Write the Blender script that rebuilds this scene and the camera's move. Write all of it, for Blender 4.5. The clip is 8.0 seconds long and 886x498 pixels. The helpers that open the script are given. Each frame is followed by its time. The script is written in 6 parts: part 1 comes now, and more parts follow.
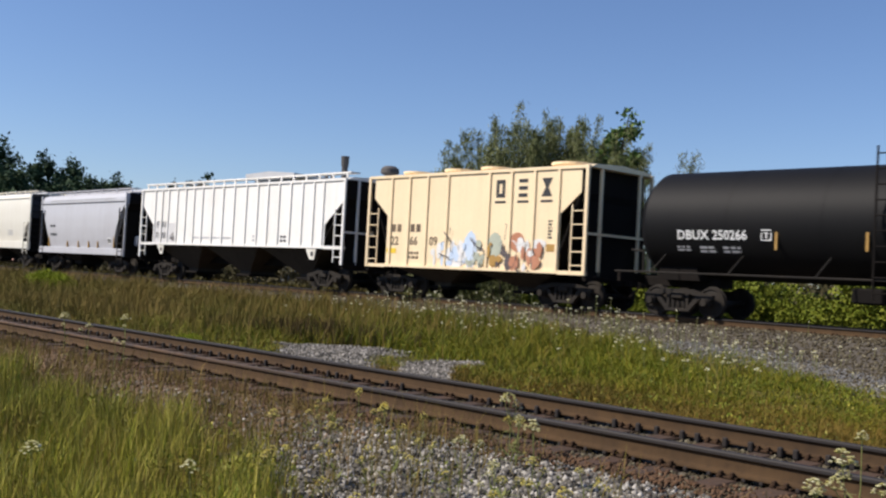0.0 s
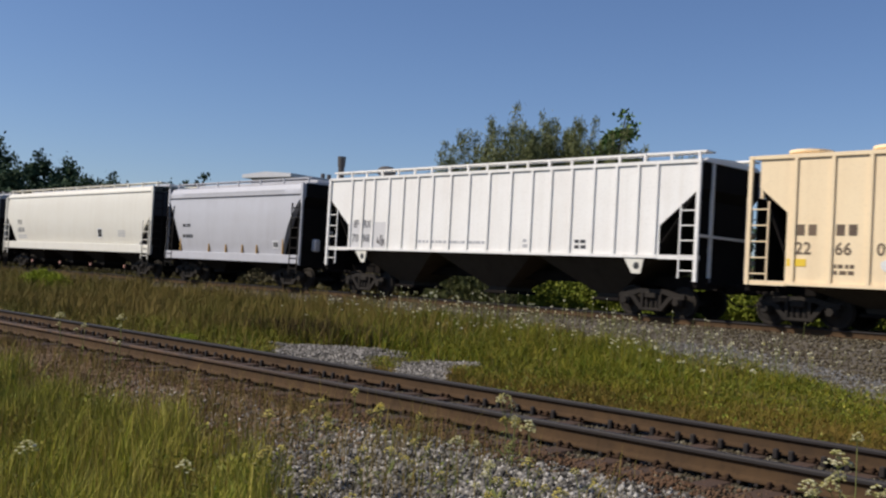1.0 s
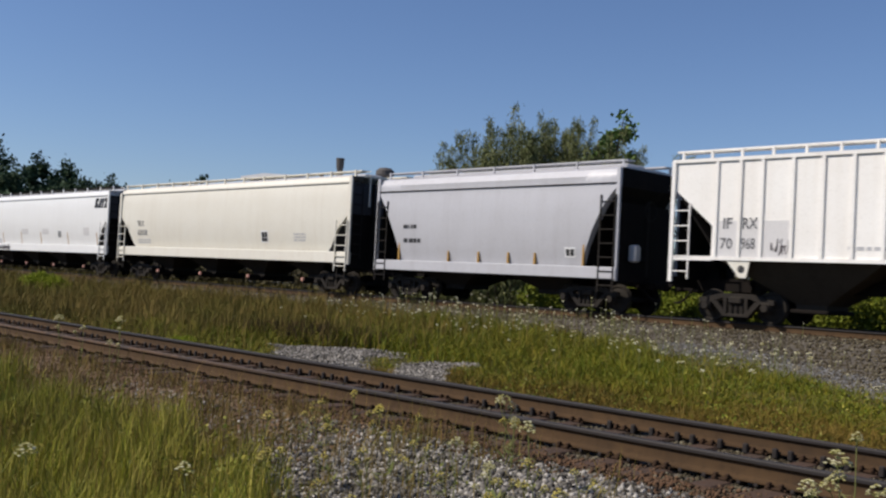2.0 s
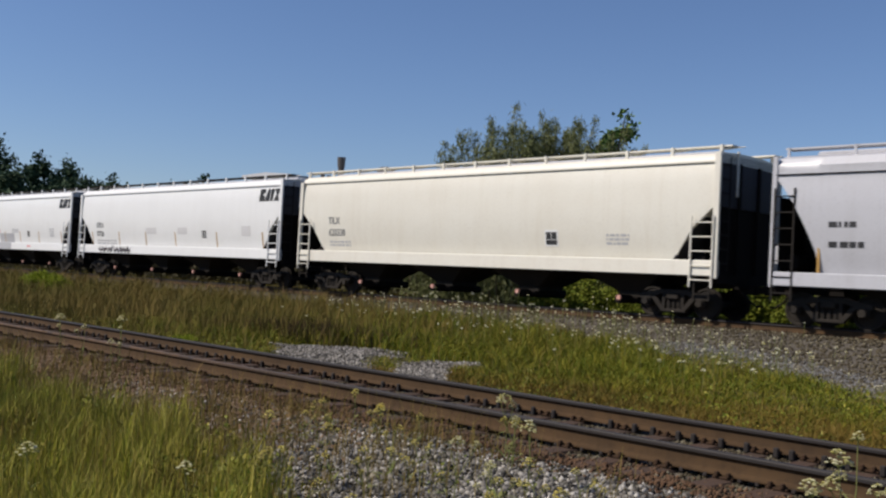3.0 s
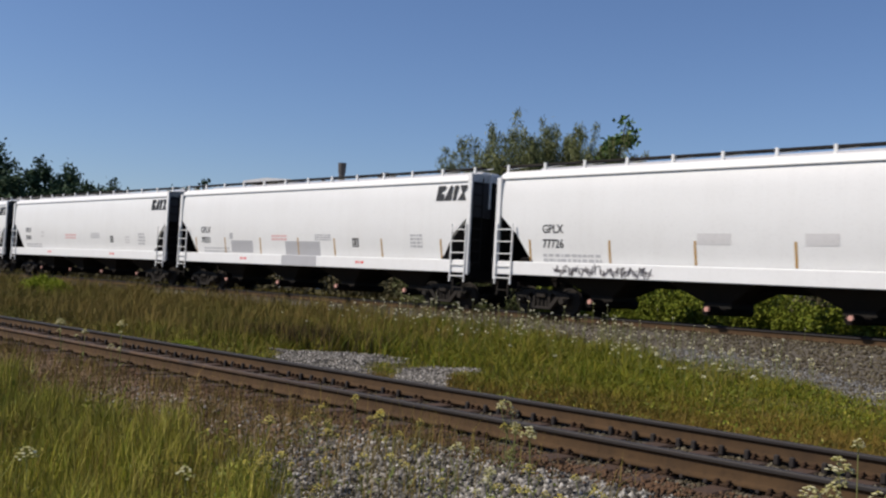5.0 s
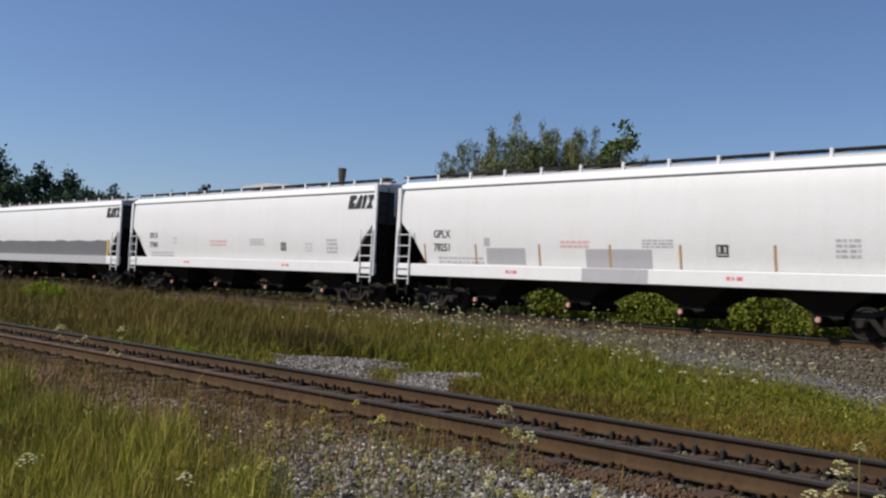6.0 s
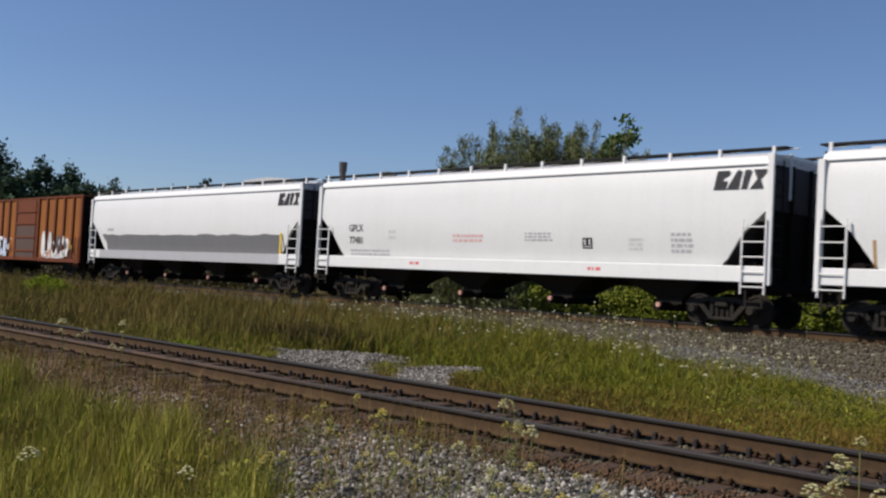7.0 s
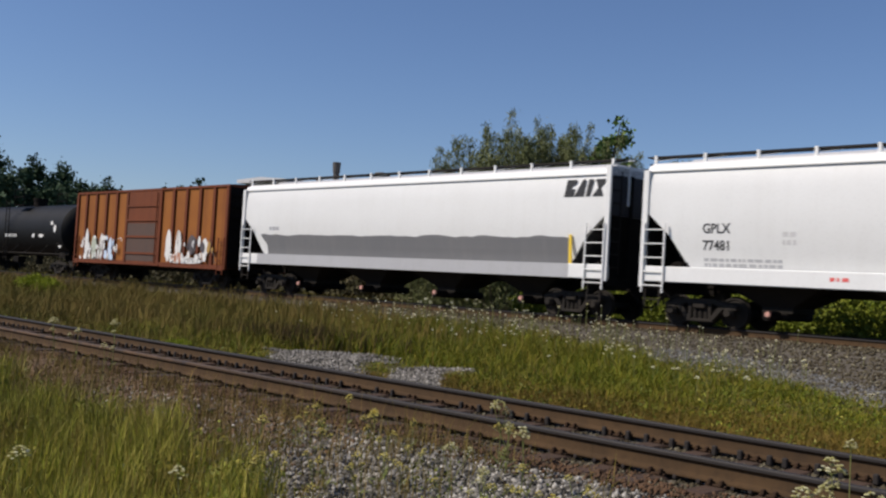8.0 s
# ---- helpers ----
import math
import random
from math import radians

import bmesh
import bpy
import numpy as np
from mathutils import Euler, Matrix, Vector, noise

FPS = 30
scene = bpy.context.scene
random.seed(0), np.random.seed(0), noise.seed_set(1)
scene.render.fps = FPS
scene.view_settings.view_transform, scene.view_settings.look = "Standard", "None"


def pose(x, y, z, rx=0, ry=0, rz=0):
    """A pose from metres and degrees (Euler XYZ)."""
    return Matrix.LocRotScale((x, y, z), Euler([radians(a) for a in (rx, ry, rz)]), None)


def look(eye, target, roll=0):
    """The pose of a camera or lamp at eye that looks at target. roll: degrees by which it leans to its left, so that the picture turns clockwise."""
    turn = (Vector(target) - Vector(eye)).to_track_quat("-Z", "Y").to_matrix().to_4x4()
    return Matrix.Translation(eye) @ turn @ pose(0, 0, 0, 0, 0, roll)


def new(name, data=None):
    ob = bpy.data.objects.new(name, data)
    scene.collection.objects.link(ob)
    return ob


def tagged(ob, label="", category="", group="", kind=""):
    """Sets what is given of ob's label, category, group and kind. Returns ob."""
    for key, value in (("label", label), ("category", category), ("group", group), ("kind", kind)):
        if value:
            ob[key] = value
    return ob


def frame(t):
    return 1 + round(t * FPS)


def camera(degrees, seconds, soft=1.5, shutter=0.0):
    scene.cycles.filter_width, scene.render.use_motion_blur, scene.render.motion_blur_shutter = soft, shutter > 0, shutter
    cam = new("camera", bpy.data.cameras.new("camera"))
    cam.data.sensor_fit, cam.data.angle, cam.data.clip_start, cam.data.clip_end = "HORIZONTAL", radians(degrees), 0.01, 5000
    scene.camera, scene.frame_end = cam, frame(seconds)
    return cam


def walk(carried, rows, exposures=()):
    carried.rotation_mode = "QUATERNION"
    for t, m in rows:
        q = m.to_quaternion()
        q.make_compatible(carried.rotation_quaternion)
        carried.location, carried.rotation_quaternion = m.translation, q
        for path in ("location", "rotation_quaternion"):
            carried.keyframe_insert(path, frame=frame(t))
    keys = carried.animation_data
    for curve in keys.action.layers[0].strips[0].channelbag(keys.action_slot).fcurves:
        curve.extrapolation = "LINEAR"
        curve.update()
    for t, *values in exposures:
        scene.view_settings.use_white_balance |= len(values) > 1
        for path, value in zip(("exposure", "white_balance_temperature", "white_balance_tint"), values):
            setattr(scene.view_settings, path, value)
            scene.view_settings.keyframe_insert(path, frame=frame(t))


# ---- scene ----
# Metres. x runs along both tracks, y across them; the lens is 1.25 m above the siding rails.
cam = camera(47.18, 8.0, soft=2.3, shutter=0.12)
KELVIN, TINT = 6130, 19
EYE = (0.0, 0.0, 1.126)
PATH = [(0.0, 91.651, -3.031, 46.536), (0.5, 91.652, -3.09, 46.411), (1.0, 91.70, -3.179, 46.324),
        (1.5, 91.647, -3.03, 46.269), (2.0, 91.766, -2.987, 46.262), (3.5, 91.626, -3.02, 46.381),
        (4.0, 91.498, -3.022, 46.387), (5.5, 92.282, -3.127, 46.335), (6.0, 92.322, -2.976, 46.37),
        (6.5, 92.085, -2.926, 46.508), (7.0, 91.985, -3.005, 46.424), (7.5, 91.971, -3.203, 46.318),
        (8.0, 92.059, -3.352, 46.016)]
walk(cam, [(t, pose(*EYE, rx, ry, rz)) for t, rx, ry, rz in PATH],
     [(0.0, 0.64, KELVIN, TINT), (0.5, 0.32, KELVIN, TINT), (1.0, 0.3, KELVIN, TINT), (1.5, 0.32, KELVIN, TINT), (2.0, 0.32, KELVIN, TINT), (3.5, 0.29, KELVIN, TINT),
      (5.5, 0.32, KELVIN, TINT), (7.0, 0.29, KELVIN, TINT), (8.0, 0.27, KELVIN, TINT)])

# way of the train along its track
TRAIN = [(0.0, 0.0), (0.5, 7.71), (1.0, 15.36), (1.5, 22.98), (2.0, 30.67), (3.5, 53.55), (4.0, 61.16),
         (5.5, 84.15), (6.0, 91.72), (6.5, 99.37), (7.0, 107.1), (7.5, 114.26), (8.0, 122.33)]
SIDING_Y, SIDING_Z, MAIN_Y, MAIN_Z = 7.98, -0.125, 24.89, 0.42
WHEEL_R = 0.42

# ---- light ----
SUN_FROM = Vector((-0.6, -0.8, 0.0)).normalized()
SUN_UP = radians(44)
world = bpy.data.worlds.new("sky")
scene.world = world
world.use_nodes = True
wn = world.node_tree.nodes
sky = wn.new("ShaderNodeTexSky")
sky.sky_type, sky.sun_disc = "NISHITA", False
sky.sun_elevation, sky.sun_rotation = SUN_UP, math.atan2(SUN_FROM.x, SUN_FROM.y)
sky.air_density, sky.dust_density, sky.ozone_density = 1.0, 0.25, 5.4
wn["Background"].inputs["Strength"].default_value = 0.072
world.node_tree.links.new(sky.outputs[0], wn["Background"].inputs["Color"])
sun = new("sun", bpy.data.lights.new("sun", "SUN"))
sun.data.energy, sun.data.angle, sun.data.color = 3.9, radians(0.53), (1.0, 0.925, 0.74)
sun.matrix_world = look((0, 0, 60), Vector((0, 0, 60)) - SUN_FROM * math.cos(SUN_UP) - Vector((0, 0, math.sin(SUN_UP))))


# ---- materials ----
def material(name):
    m = bpy.data.materials.new(name)
    m.use_nodes = True
    return m, m.node_tree.nodes, m.node_tree.links


def rgb(c):
    return (*c, 1.0)


def noise_tex(n, l, scale, detail=5, stretch=(1, 1, 1), rough=0.6):
    co, mp, tx = n.new("ShaderNodeTexCoord"), n.new("ShaderNodeMapping"), n.new("ShaderNodeTexNoise")
    mp.inputs["Scale"].default_value = stretch
    tx.inputs["Scale"].default_value, tx.inputs["Detail"].default_value, tx.inputs["Roughness"].default_value = scale, detail, rough
    l.new(co.outputs["Object"], mp.inputs[0])
    l.new(mp.outputs[0], tx.inputs["Vector"])
    return tx.outputs["Fac"]


def ramp(n, l, fac, a, b):
    r = n.new("ShaderNodeMapRange")
    r.inputs["From Min"].default_value, r.inputs["From Max"].default_value = a, b
    l.new(fac, r.inputs["Value"])
    return r.outputs["Result"]


def mix(n, l, fac, a, b):
    m = n.new("ShaderNodeMix")
    m.data_type = "RGBA"
    for sock, v in ((m.inputs[0], fac), (m.inputs[6], a), (m.inputs[7], b)):
        if isinstance(v, (tuple, float, int)):
            sock.default_value = v if not isinstance(v, tuple) else rgb(v)
        else:
            l.new(v, sock)
    return m.outputs[2]


def times(n, l, a, b):
    m = n.new("ShaderNodeMath")
    m.operation = "MULTIPLY"
    for sock, v in ((m.inputs[0], a), (m.inputs[1], b)):
        if isinstance(v, (float, int)):
            sock.default_value = v
        else:
            l.new(v, sock)
    return m.outputs[0]


def bump(n, l, height, strength, distance):
    b = n.new("ShaderNodeBump")
    b.inputs["Strength"].default_value, b.inputs["Distance"].default_value = strength, distance
    l.new(height, b.inputs["Height"])
    l.new(b.outputs[0], n["Principled BSDF"].inputs["Normal"])


def paint(name, colour, dirt, rough=0.45, amount=0.5, streak=0.35, metal=0.0, relief=0.01, gloss=0.5):
    """Weathered paint: broad fading, streaks that run down, fine specks."""
    m, n, l = material(name)
    p = n["Principled BSDF"]
    broad = ramp(n, l, noise_tex(n, l, 0.5, 4), 0.38, 0.72)
    runs = ramp(n, l, noise_tex(n, l, 1.0, 5, (3.2, 3.2, 0.16)), 0.48, 0.78)
    fine = ramp(n, l, noise_tex(n, l, 14, 6), 0.52, 0.8)
    c = mix(n, l, times(n, l, broad, amount * 0.5), colour, dirt)
    c = mix(n, l, times(n, l, runs, streak), c, dirt)
    c = mix(n, l, times(n, l, fine, amount * 0.5), c, tuple(0.55 * v for v in dirt))
    l.new(c, p.inputs["Base Color"])
    p.inputs["Roughness"].default_value, p.inputs["Metallic"].default_value, p.inputs["Specular IOR Level"].default_value = rough, metal, gloss
    bump(n, l, noise_tex(n, l, 1.3, 3), 0.5, relief)
    return m


def island_mix(name, colours, rough=0.7, vary=0.0):
    """Colour by piece, for blades, leaves and stones."""
    m, n, l = material(name)
    p = n["Principled BSDF"]
    g, r = n.new("ShaderNodeNewGeometry"), n.new("ShaderNodeValToRGB")
    r.color_ramp.interpolation = "LINEAR"
    while len(r.color_ramp.elements) < len(colours):
        r.color_ramp.elements.new(0.5)
    for i, c in enumerate(colours):
        r.color_ramp.elements[i].position = i / (len(colours) - 1)
        r.color_ramp.elements[i].color = rgb(c)
    l.new(g.outputs["Random Per Island"], r.inputs[0])
    c = r.outputs[0]
    if vary:
        big = ramp(n, l, noise_tex(n, l, 0.35, 3), 0.35, 0.68)
        c = mix(n, l, times(n, l, big, vary), c, (0.2, 0.14, 0.04))
        c = mix(n, l, times(n, l, ramp(n, l, noise_tex(n, l, 0.22, 4, (1, 1.8, 1)), 0.5, 0.66), vary), c, (0.075, 0.105, 0.01))
    l.new(c, p.inputs["Base Color"])
    p.inputs["Roughness"].default_value = rough
    p.inputs["Specular IOR Level"].default_value = 0.12
    return m


WHITE = paint("white_paint", (0.78, 0.78, 0.76), (0.56, 0.54, 0.5), 0.42, 0.3, 0.13)
OLD_WHITE = paint("chalky_white_paint", (0.85, 0.835, 0.79), (0.6, 0.54, 0.45), 0.6, 0.45, 0.3)
CREAM = paint("cream_paint", (0.735, 0.708, 0.615), (0.54, 0.47, 0.35), 0.5, 0.4, 0.22)
BEIGE = paint("tan_paint", (0.88, 0.71, 0.45), (0.64, 0.45, 0.25), 0.5, 0.4, 0.3)
GREY = paint("grey_paint", (0.5, 0.5, 0.52), (0.3, 0.28, 0.27), 0.42, 0.4, 0.25)
PATCH = paint("patch_grey_paint", (0.17, 0.17, 0.175), (0.24, 0.23, 0.22), 0.5, 0.5, 0.3)
PATCH_LIGHT = paint("patch_light_grey_paint", (0.44, 0.44, 0.45), (0.34, 0.33, 0.32), 0.5, 0.5, 0.3)
TANK_BLACK = paint("black_tank_paint", (0.0045, 0.0045, 0.005), (0.009, 0.0085, 0.008), 0.6, 0.5, 0.25, gloss=0.16)
RUST_RED = paint("rusted_brown_paint", (0.16, 0.044, 0.017), (0.08, 0.026, 0.014), 0.8, 0.8, 0.6, gloss=0.2)
DOOR_BROWN = paint("dull_brown_door_paint", (0.17, 0.05, 0.02), (0.08, 0.028, 0.016), 0.8, 0.8, 0.5, gloss=0.2)
DOOR_PATCH = paint("dark_grey_brown_paint", (0.085, 0.045, 0.03), (0.05, 0.035, 0.03), 0.75, 0.8, 0.4)
ORANGE_RUST = paint("orange_rust_paint", (0.3, 0.11, 0.022), (0.15, 0.046, 0.017), 0.8, 0.9, 0.7, gloss=0.2)
# Dark end paint that also carries the shade of the cut corners.
END_DARK = paint("end_paint_with_shade", (0.06, 0.06, 0.067), (0.035, 0.033, 0.033), 0.8, 0.8, 0.4, gloss=0.2)
# Grime of the underframes; also the dark tone painted on shaded ends.
UNDER = paint("underframe_grime_and_shade", (0.009, 0.008, 0.0075), (0.024, 0.018, 0.014), 0.9, 0.9, 0.3, gloss=0.1)
TRUCK = paint("dusty_truck_iron", (0.019, 0.0175, 0.016), (0.046, 0.037, 0.028), 0.85, 1.0, 0.3, gloss=0.15)
# Bay colours hold dark paint plus the shade beneath the cars.
BAY_DARK = paint("dark_shaded_bay", (0.02, 0.019, 0.018), (0.034, 0.028, 0.022), 0.9, 0.8, 0.4, gloss=0.08)
BAY_GREY = paint("grey_shaded_bay", (0.055, 0.045, 0.033), (0.026, 0.02, 0.015), 0.9, 0.9, 0.5, gloss=0.1)
BLACK = paint("black_marking", (0.02, 0.02, 0.022), (0.05, 0.05, 0.05), 0.6, 0.3, 0.2)
FADED = paint("faded_marking", (0.42, 0.42, 0.43), (0.55, 0.55, 0.54), 0.6, 0.6, 0.4)
DARK_GREY = paint("dark_grey_marking", (0.11, 0.11, 0.115), (0.3, 0.3, 0.3), 0.6, 0.5, 0.4)
FADED_RED = paint("faded_red_marking", (0.72, 0.42, 0.4), (0.7, 0.6, 0.58), 0.6, 0.5, 0.3)
FADED_TAN = paint("faded_grey_marking", (0.62, 0.61, 0.6), (0.55, 0.53, 0.5), 0.6, 0.6, 0.4)
RED = paint("red_marking", (0.7, 0.1, 0.09), (0.75, 0.4, 0.38), 0.6, 0.5, 0.3)
PINK = paint("pink_cap", (0.6, 0.31, 0.24), (0.3, 0.2, 0.16), 0.5, 0.4, 0.2)
YELLOW = paint("yellow_reflector", (0.8, 0.55, 0.03), (0.6, 0.4, 0.05), 0.5, 0.3, 0.2)
OCHRE = paint("ochre_reflector", (0.42, 0.24, 0.05), (0.3, 0.17, 0.06), 0.6, 0.5, 0.3)
PALE_BLUE = paint("pale_blue_spray", (0.5, 0.62, 0.78), (0.72, 0.76, 0.8), 0.6, 0.8, 0.2)
SPRAY_WHITE = paint("white_spray", (0.78, 0.77, 0.74), (0.55, 0.52, 0.48), 0.6, 0.9, 0.3)
SPRAY_BROWN = paint("brown_spray", (0.42, 0.17, 0.08), (0.6, 0.3, 0.2), 0.6, 0.9, 0.2)
SPRAY_GREEN = paint("grey_green_spray", (0.45, 0.48, 0.38), (0.3, 0.33, 0.26), 0.6, 0.9, 0.2)
SPRAY_DARK = paint("dark_spray", (0.06, 0.05, 0.06), (0.2, 0.15, 0.12), 0.6, 0.8, 0.2)
RAIL_SIDE = paint("rusty_rail", (0.078, 0.045, 0.02), (0.028, 0.018, 0.011), 0.85, 1.0, 0.6, relief=0.004, gloss=0.2)
def rusting_head():
    """Railhead steel that is rusted over towards the west, where nothing runs."""
    m = paint("rusting_rail_head", (0.026, 0.023, 0.022), (0.04, 0.029, 0.022), 0.62, 0.8, 0.3, gloss=0.22, relief=0.001)
    n, l = m.node_tree.nodes, m.node_tree.links
    base = n["Principled BSDF"].inputs["Base Color"]
    worn = base.links[0].from_socket
    co, sp = n.new("ShaderNodeTexCoord"), n.new("ShaderNodeSeparateXYZ")
    l.new(co.outputs["Object"], sp.inputs[0])
    l.new(mix(n, l, times(n, l, ramp(n, l, sp.outputs[0], -8.5, -14.0), ramp(n, l, noise_tex(n, l, 3.0, 4), 0.25, 0.5)), worn, (0.1, 0.058, 0.03)), base)
    return m


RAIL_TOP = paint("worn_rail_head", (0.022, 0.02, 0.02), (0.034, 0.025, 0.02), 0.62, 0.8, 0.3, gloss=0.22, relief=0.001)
ANCHOR = paint("black_rusty_iron", (0.016, 0.012, 0.01), (0.035, 0.022, 0.016), 0.85, 0.9, 0.2, relief=0.002)
PLATE = paint("rusty_tie_plate", (0.055, 0.031, 0.017), (0.03, 0.019, 0.012), 0.9, 0.9, 0.2, relief=0.002, gloss=0.2)
ROOFING = paint("pale_metal_roof", (0.6, 0.6, 0.6), (0.4, 0.4, 0.4), 0.5, 0.5, 0.3)
CLADDING = paint("grey_cladding", (0.35, 0.36, 0.36), (0.25, 0.25, 0.25), 0.6, 0.5, 0.4)
STACK = paint("dark_stack", (0.07, 0.065, 0.06), (0.12, 0.1, 0.09), 0.7, 0.6, 0.4)
BARK = paint("bark", (0.1, 0.075, 0.05), (0.05, 0.04, 0.03), 0.9, 0.9, 0.5)


def wood(name):
    m, n, l = material(name)
    p = n["Principled BSDF"]
    grain = noise_tex(n, l, 6, 6, (6, 0.6, 6))
    info = n.new("ShaderNodeObjectInfo")
    c = mix(n, l, ramp(n, l, grain, 0.35, 0.7), (0.062, 0.034, 0.019), (0.022, 0.015, 0.01))
    c = mix(n, l, times(n, l, info.outputs["Random"], 0.6), c, (0.075, 0.038, 0.02))
    l.new(c, p.inputs["Base Color"])
    p.inputs["Roughness"].default_value = 0.9
    bump(n, l, grain, 0.8, 0.01)
    return m


TIE_WOOD = wood("creosoted_wood")
STONE = island_mix("ballast_stone", [(0.0159, 0.0148, 0.0132), (0.106, 0.0973, 0.0846), (0.212, 0.196, 0.169), (0.0476, 0.0423, 0.0349), (0.487, 0.455, 0.402), (0.0846, 0.0762, 0.0635)], 0.85)
DIRT = island_mix("rust_brown_dirt", [(0.085, 0.047, 0.026), (0.135, 0.078, 0.044), (0.11, 0.068, 0.042), (0.055, 0.034, 0.021)], 0.9)
STONE_PALE = island_mix("pale_fine_gravel", [(0.1, 0.098, 0.095), (0.16, 0.158, 0.155), (0.22, 0.218, 0.21), (0.07, 0.068, 0.064), (0.3, 0.29, 0.28)], 0.9)
STONE_BROWN = island_mix("dusty_ballast_stone", [(0.03, 0.0234, 0.01392), (0.072, 0.0576, 0.03456), (0.102, 0.087, 0.05616), (0.051, 0.0384, 0.02208), (0.228, 0.204, 0.1392)], 0.9)
STONE_RUST = island_mix("rust_stained_stone", [(0.098, 0.0574, 0.0322), (0.189, 0.1148, 0.0658), (0.14, 0.0924, 0.0588), (0.266, 0.189, 0.126), (0.07, 0.0476, 0.0308)], 0.9)
GRASS = island_mix("meadow_grass", [(0.0451, 0.0426, 0.00574), (0.0722, 0.0656, 0.0082), (0.111, 0.0886, 0.0123), (0.139, 0.102, 0.0164), (0.082, 0.0738, 0.0082)], 0.65, 0.38)
GRASS_BRIGHT = island_mix("bright_green_grass", [(0.045, 0.075, 0.003), (0.095, 0.128, 0.004), (0.16, 0.165, 0.008), (0.25, 0.2, 0.018), (0.075, 0.11, 0.004)], 0.65, 0.2)
GRASS_RUDDY = island_mix("ruddy_low_grass", [(0.17, 0.1, 0.018), (0.2, 0.125, 0.02), (0.1, 0.08, 0.01), (0.24, 0.16, 0.036)], 0.7, 0.2)
GRASS_TALL = island_mix("foreground_grass", [(0.0405, 0.06075, 0.0054), (0.2025, 0.243, 0.0162), (0.459, 0.432, 0.0432), (0.675, 0.5805, 0.135), (0.081, 0.1215, 0.0081), (0.405, 0.3038, 0.0675), (0.27, 0.3307, 0.0216)], 0.55, 0.2)
GRASS_DRY = island_mix("dry_grass", [(0.2912, 0.1848, 0.056), (0.1456, 0.112, 0.028), (0.224, 0.168, 0.0392), (0.112, 0.0952, 0.02016)], 0.7, 0.4)
DOCK = island_mix("withered_dock", [(0.045, 0.027, 0.014), (0.07, 0.045, 0.02), (0.03, 0.022, 0.012)], 0.8)
LEAF_WEED = island_mix("weed_leaves", [(0.03812, 0.06354, 0.005083), (0.1144, 0.1652, 0.01423), (0.2542, 0.2795, 0.0305), (0.06354, 0.0953, 0.008133), (0.3812, 0.3303, 0.05083)], 0.5, 0.2)
PETAL = island_mix("cream_flowers", [(0.713, 0.6555, 0.345), (0.897, 0.8625, 0.69), (0.575, 0.5175, 0.161), (0.943, 0.92, 0.828)], 0.7)
PETAL_CREAM = island_mix("creamy_heads", [(0.357, 0.323, 0.085), (0.51, 0.4675, 0.221), (0.629, 0.595, 0.391), (0.425, 0.391, 0.136)], 0.7)
PETAL_YELLOW = island_mix("yellow_flowers", [(0.525, 0.399, 0.0525), (0.472, 0.42, 0.126), (0.63, 0.525, 0.158)], 0.7)
STEM = island_mix("stems", [(0.13, 0.16, 0.04), (0.2, 0.2, 0.07)], 0.7)
LEAF_SHRUB = island_mix("shrub_leaves", [(0.07425, 0.1013, 0.0081), (0.1215, 0.1512, 0.01215), (0.1688, 0.1823, 0.02025), (0.08775, 0.1188, 0.00945)], 0.65)
LEAF_BUSH = island_mix("bright_bush_leaves", [(0.12, 0.17, 0.006), (0.2, 0.25, 0.01), (0.27, 0.29, 0.02), (0.15, 0.2, 0.008)], 0.65)
LEAF_HEDGE = island_mix("dry_scrub_leaves", [(0.06, 0.05, 0.022), (0.09, 0.076, 0.038), (0.05, 0.048, 0.017), (0.11, 0.09, 0.05)], 0.7)
LEAF_WILLOW = island_mix("willow_leaves", [(0.085, 0.1, 0.033), (0.155, 0.172, 0.062), (0.23, 0.24, 0.105), (0.08, 0.095, 0.032)], 0.6)
LEAF_POPLAR = island_mix("poplar_leaves", [(0.05, 0.1, 0.018), (0.11, 0.18, 0.04), (0.19, 0.26, 0.075), (0.06, 0.115, 0.025)], 0.5)
LEAF_FAR = island_mix("far_leaves", [(0.02065, 0.0459, 0.02272), (0.04016, 0.06885, 0.03156), (0.06311, 0.09754, 0.05049), (0.02869, 0.05738, 0.02525)], 0.7)


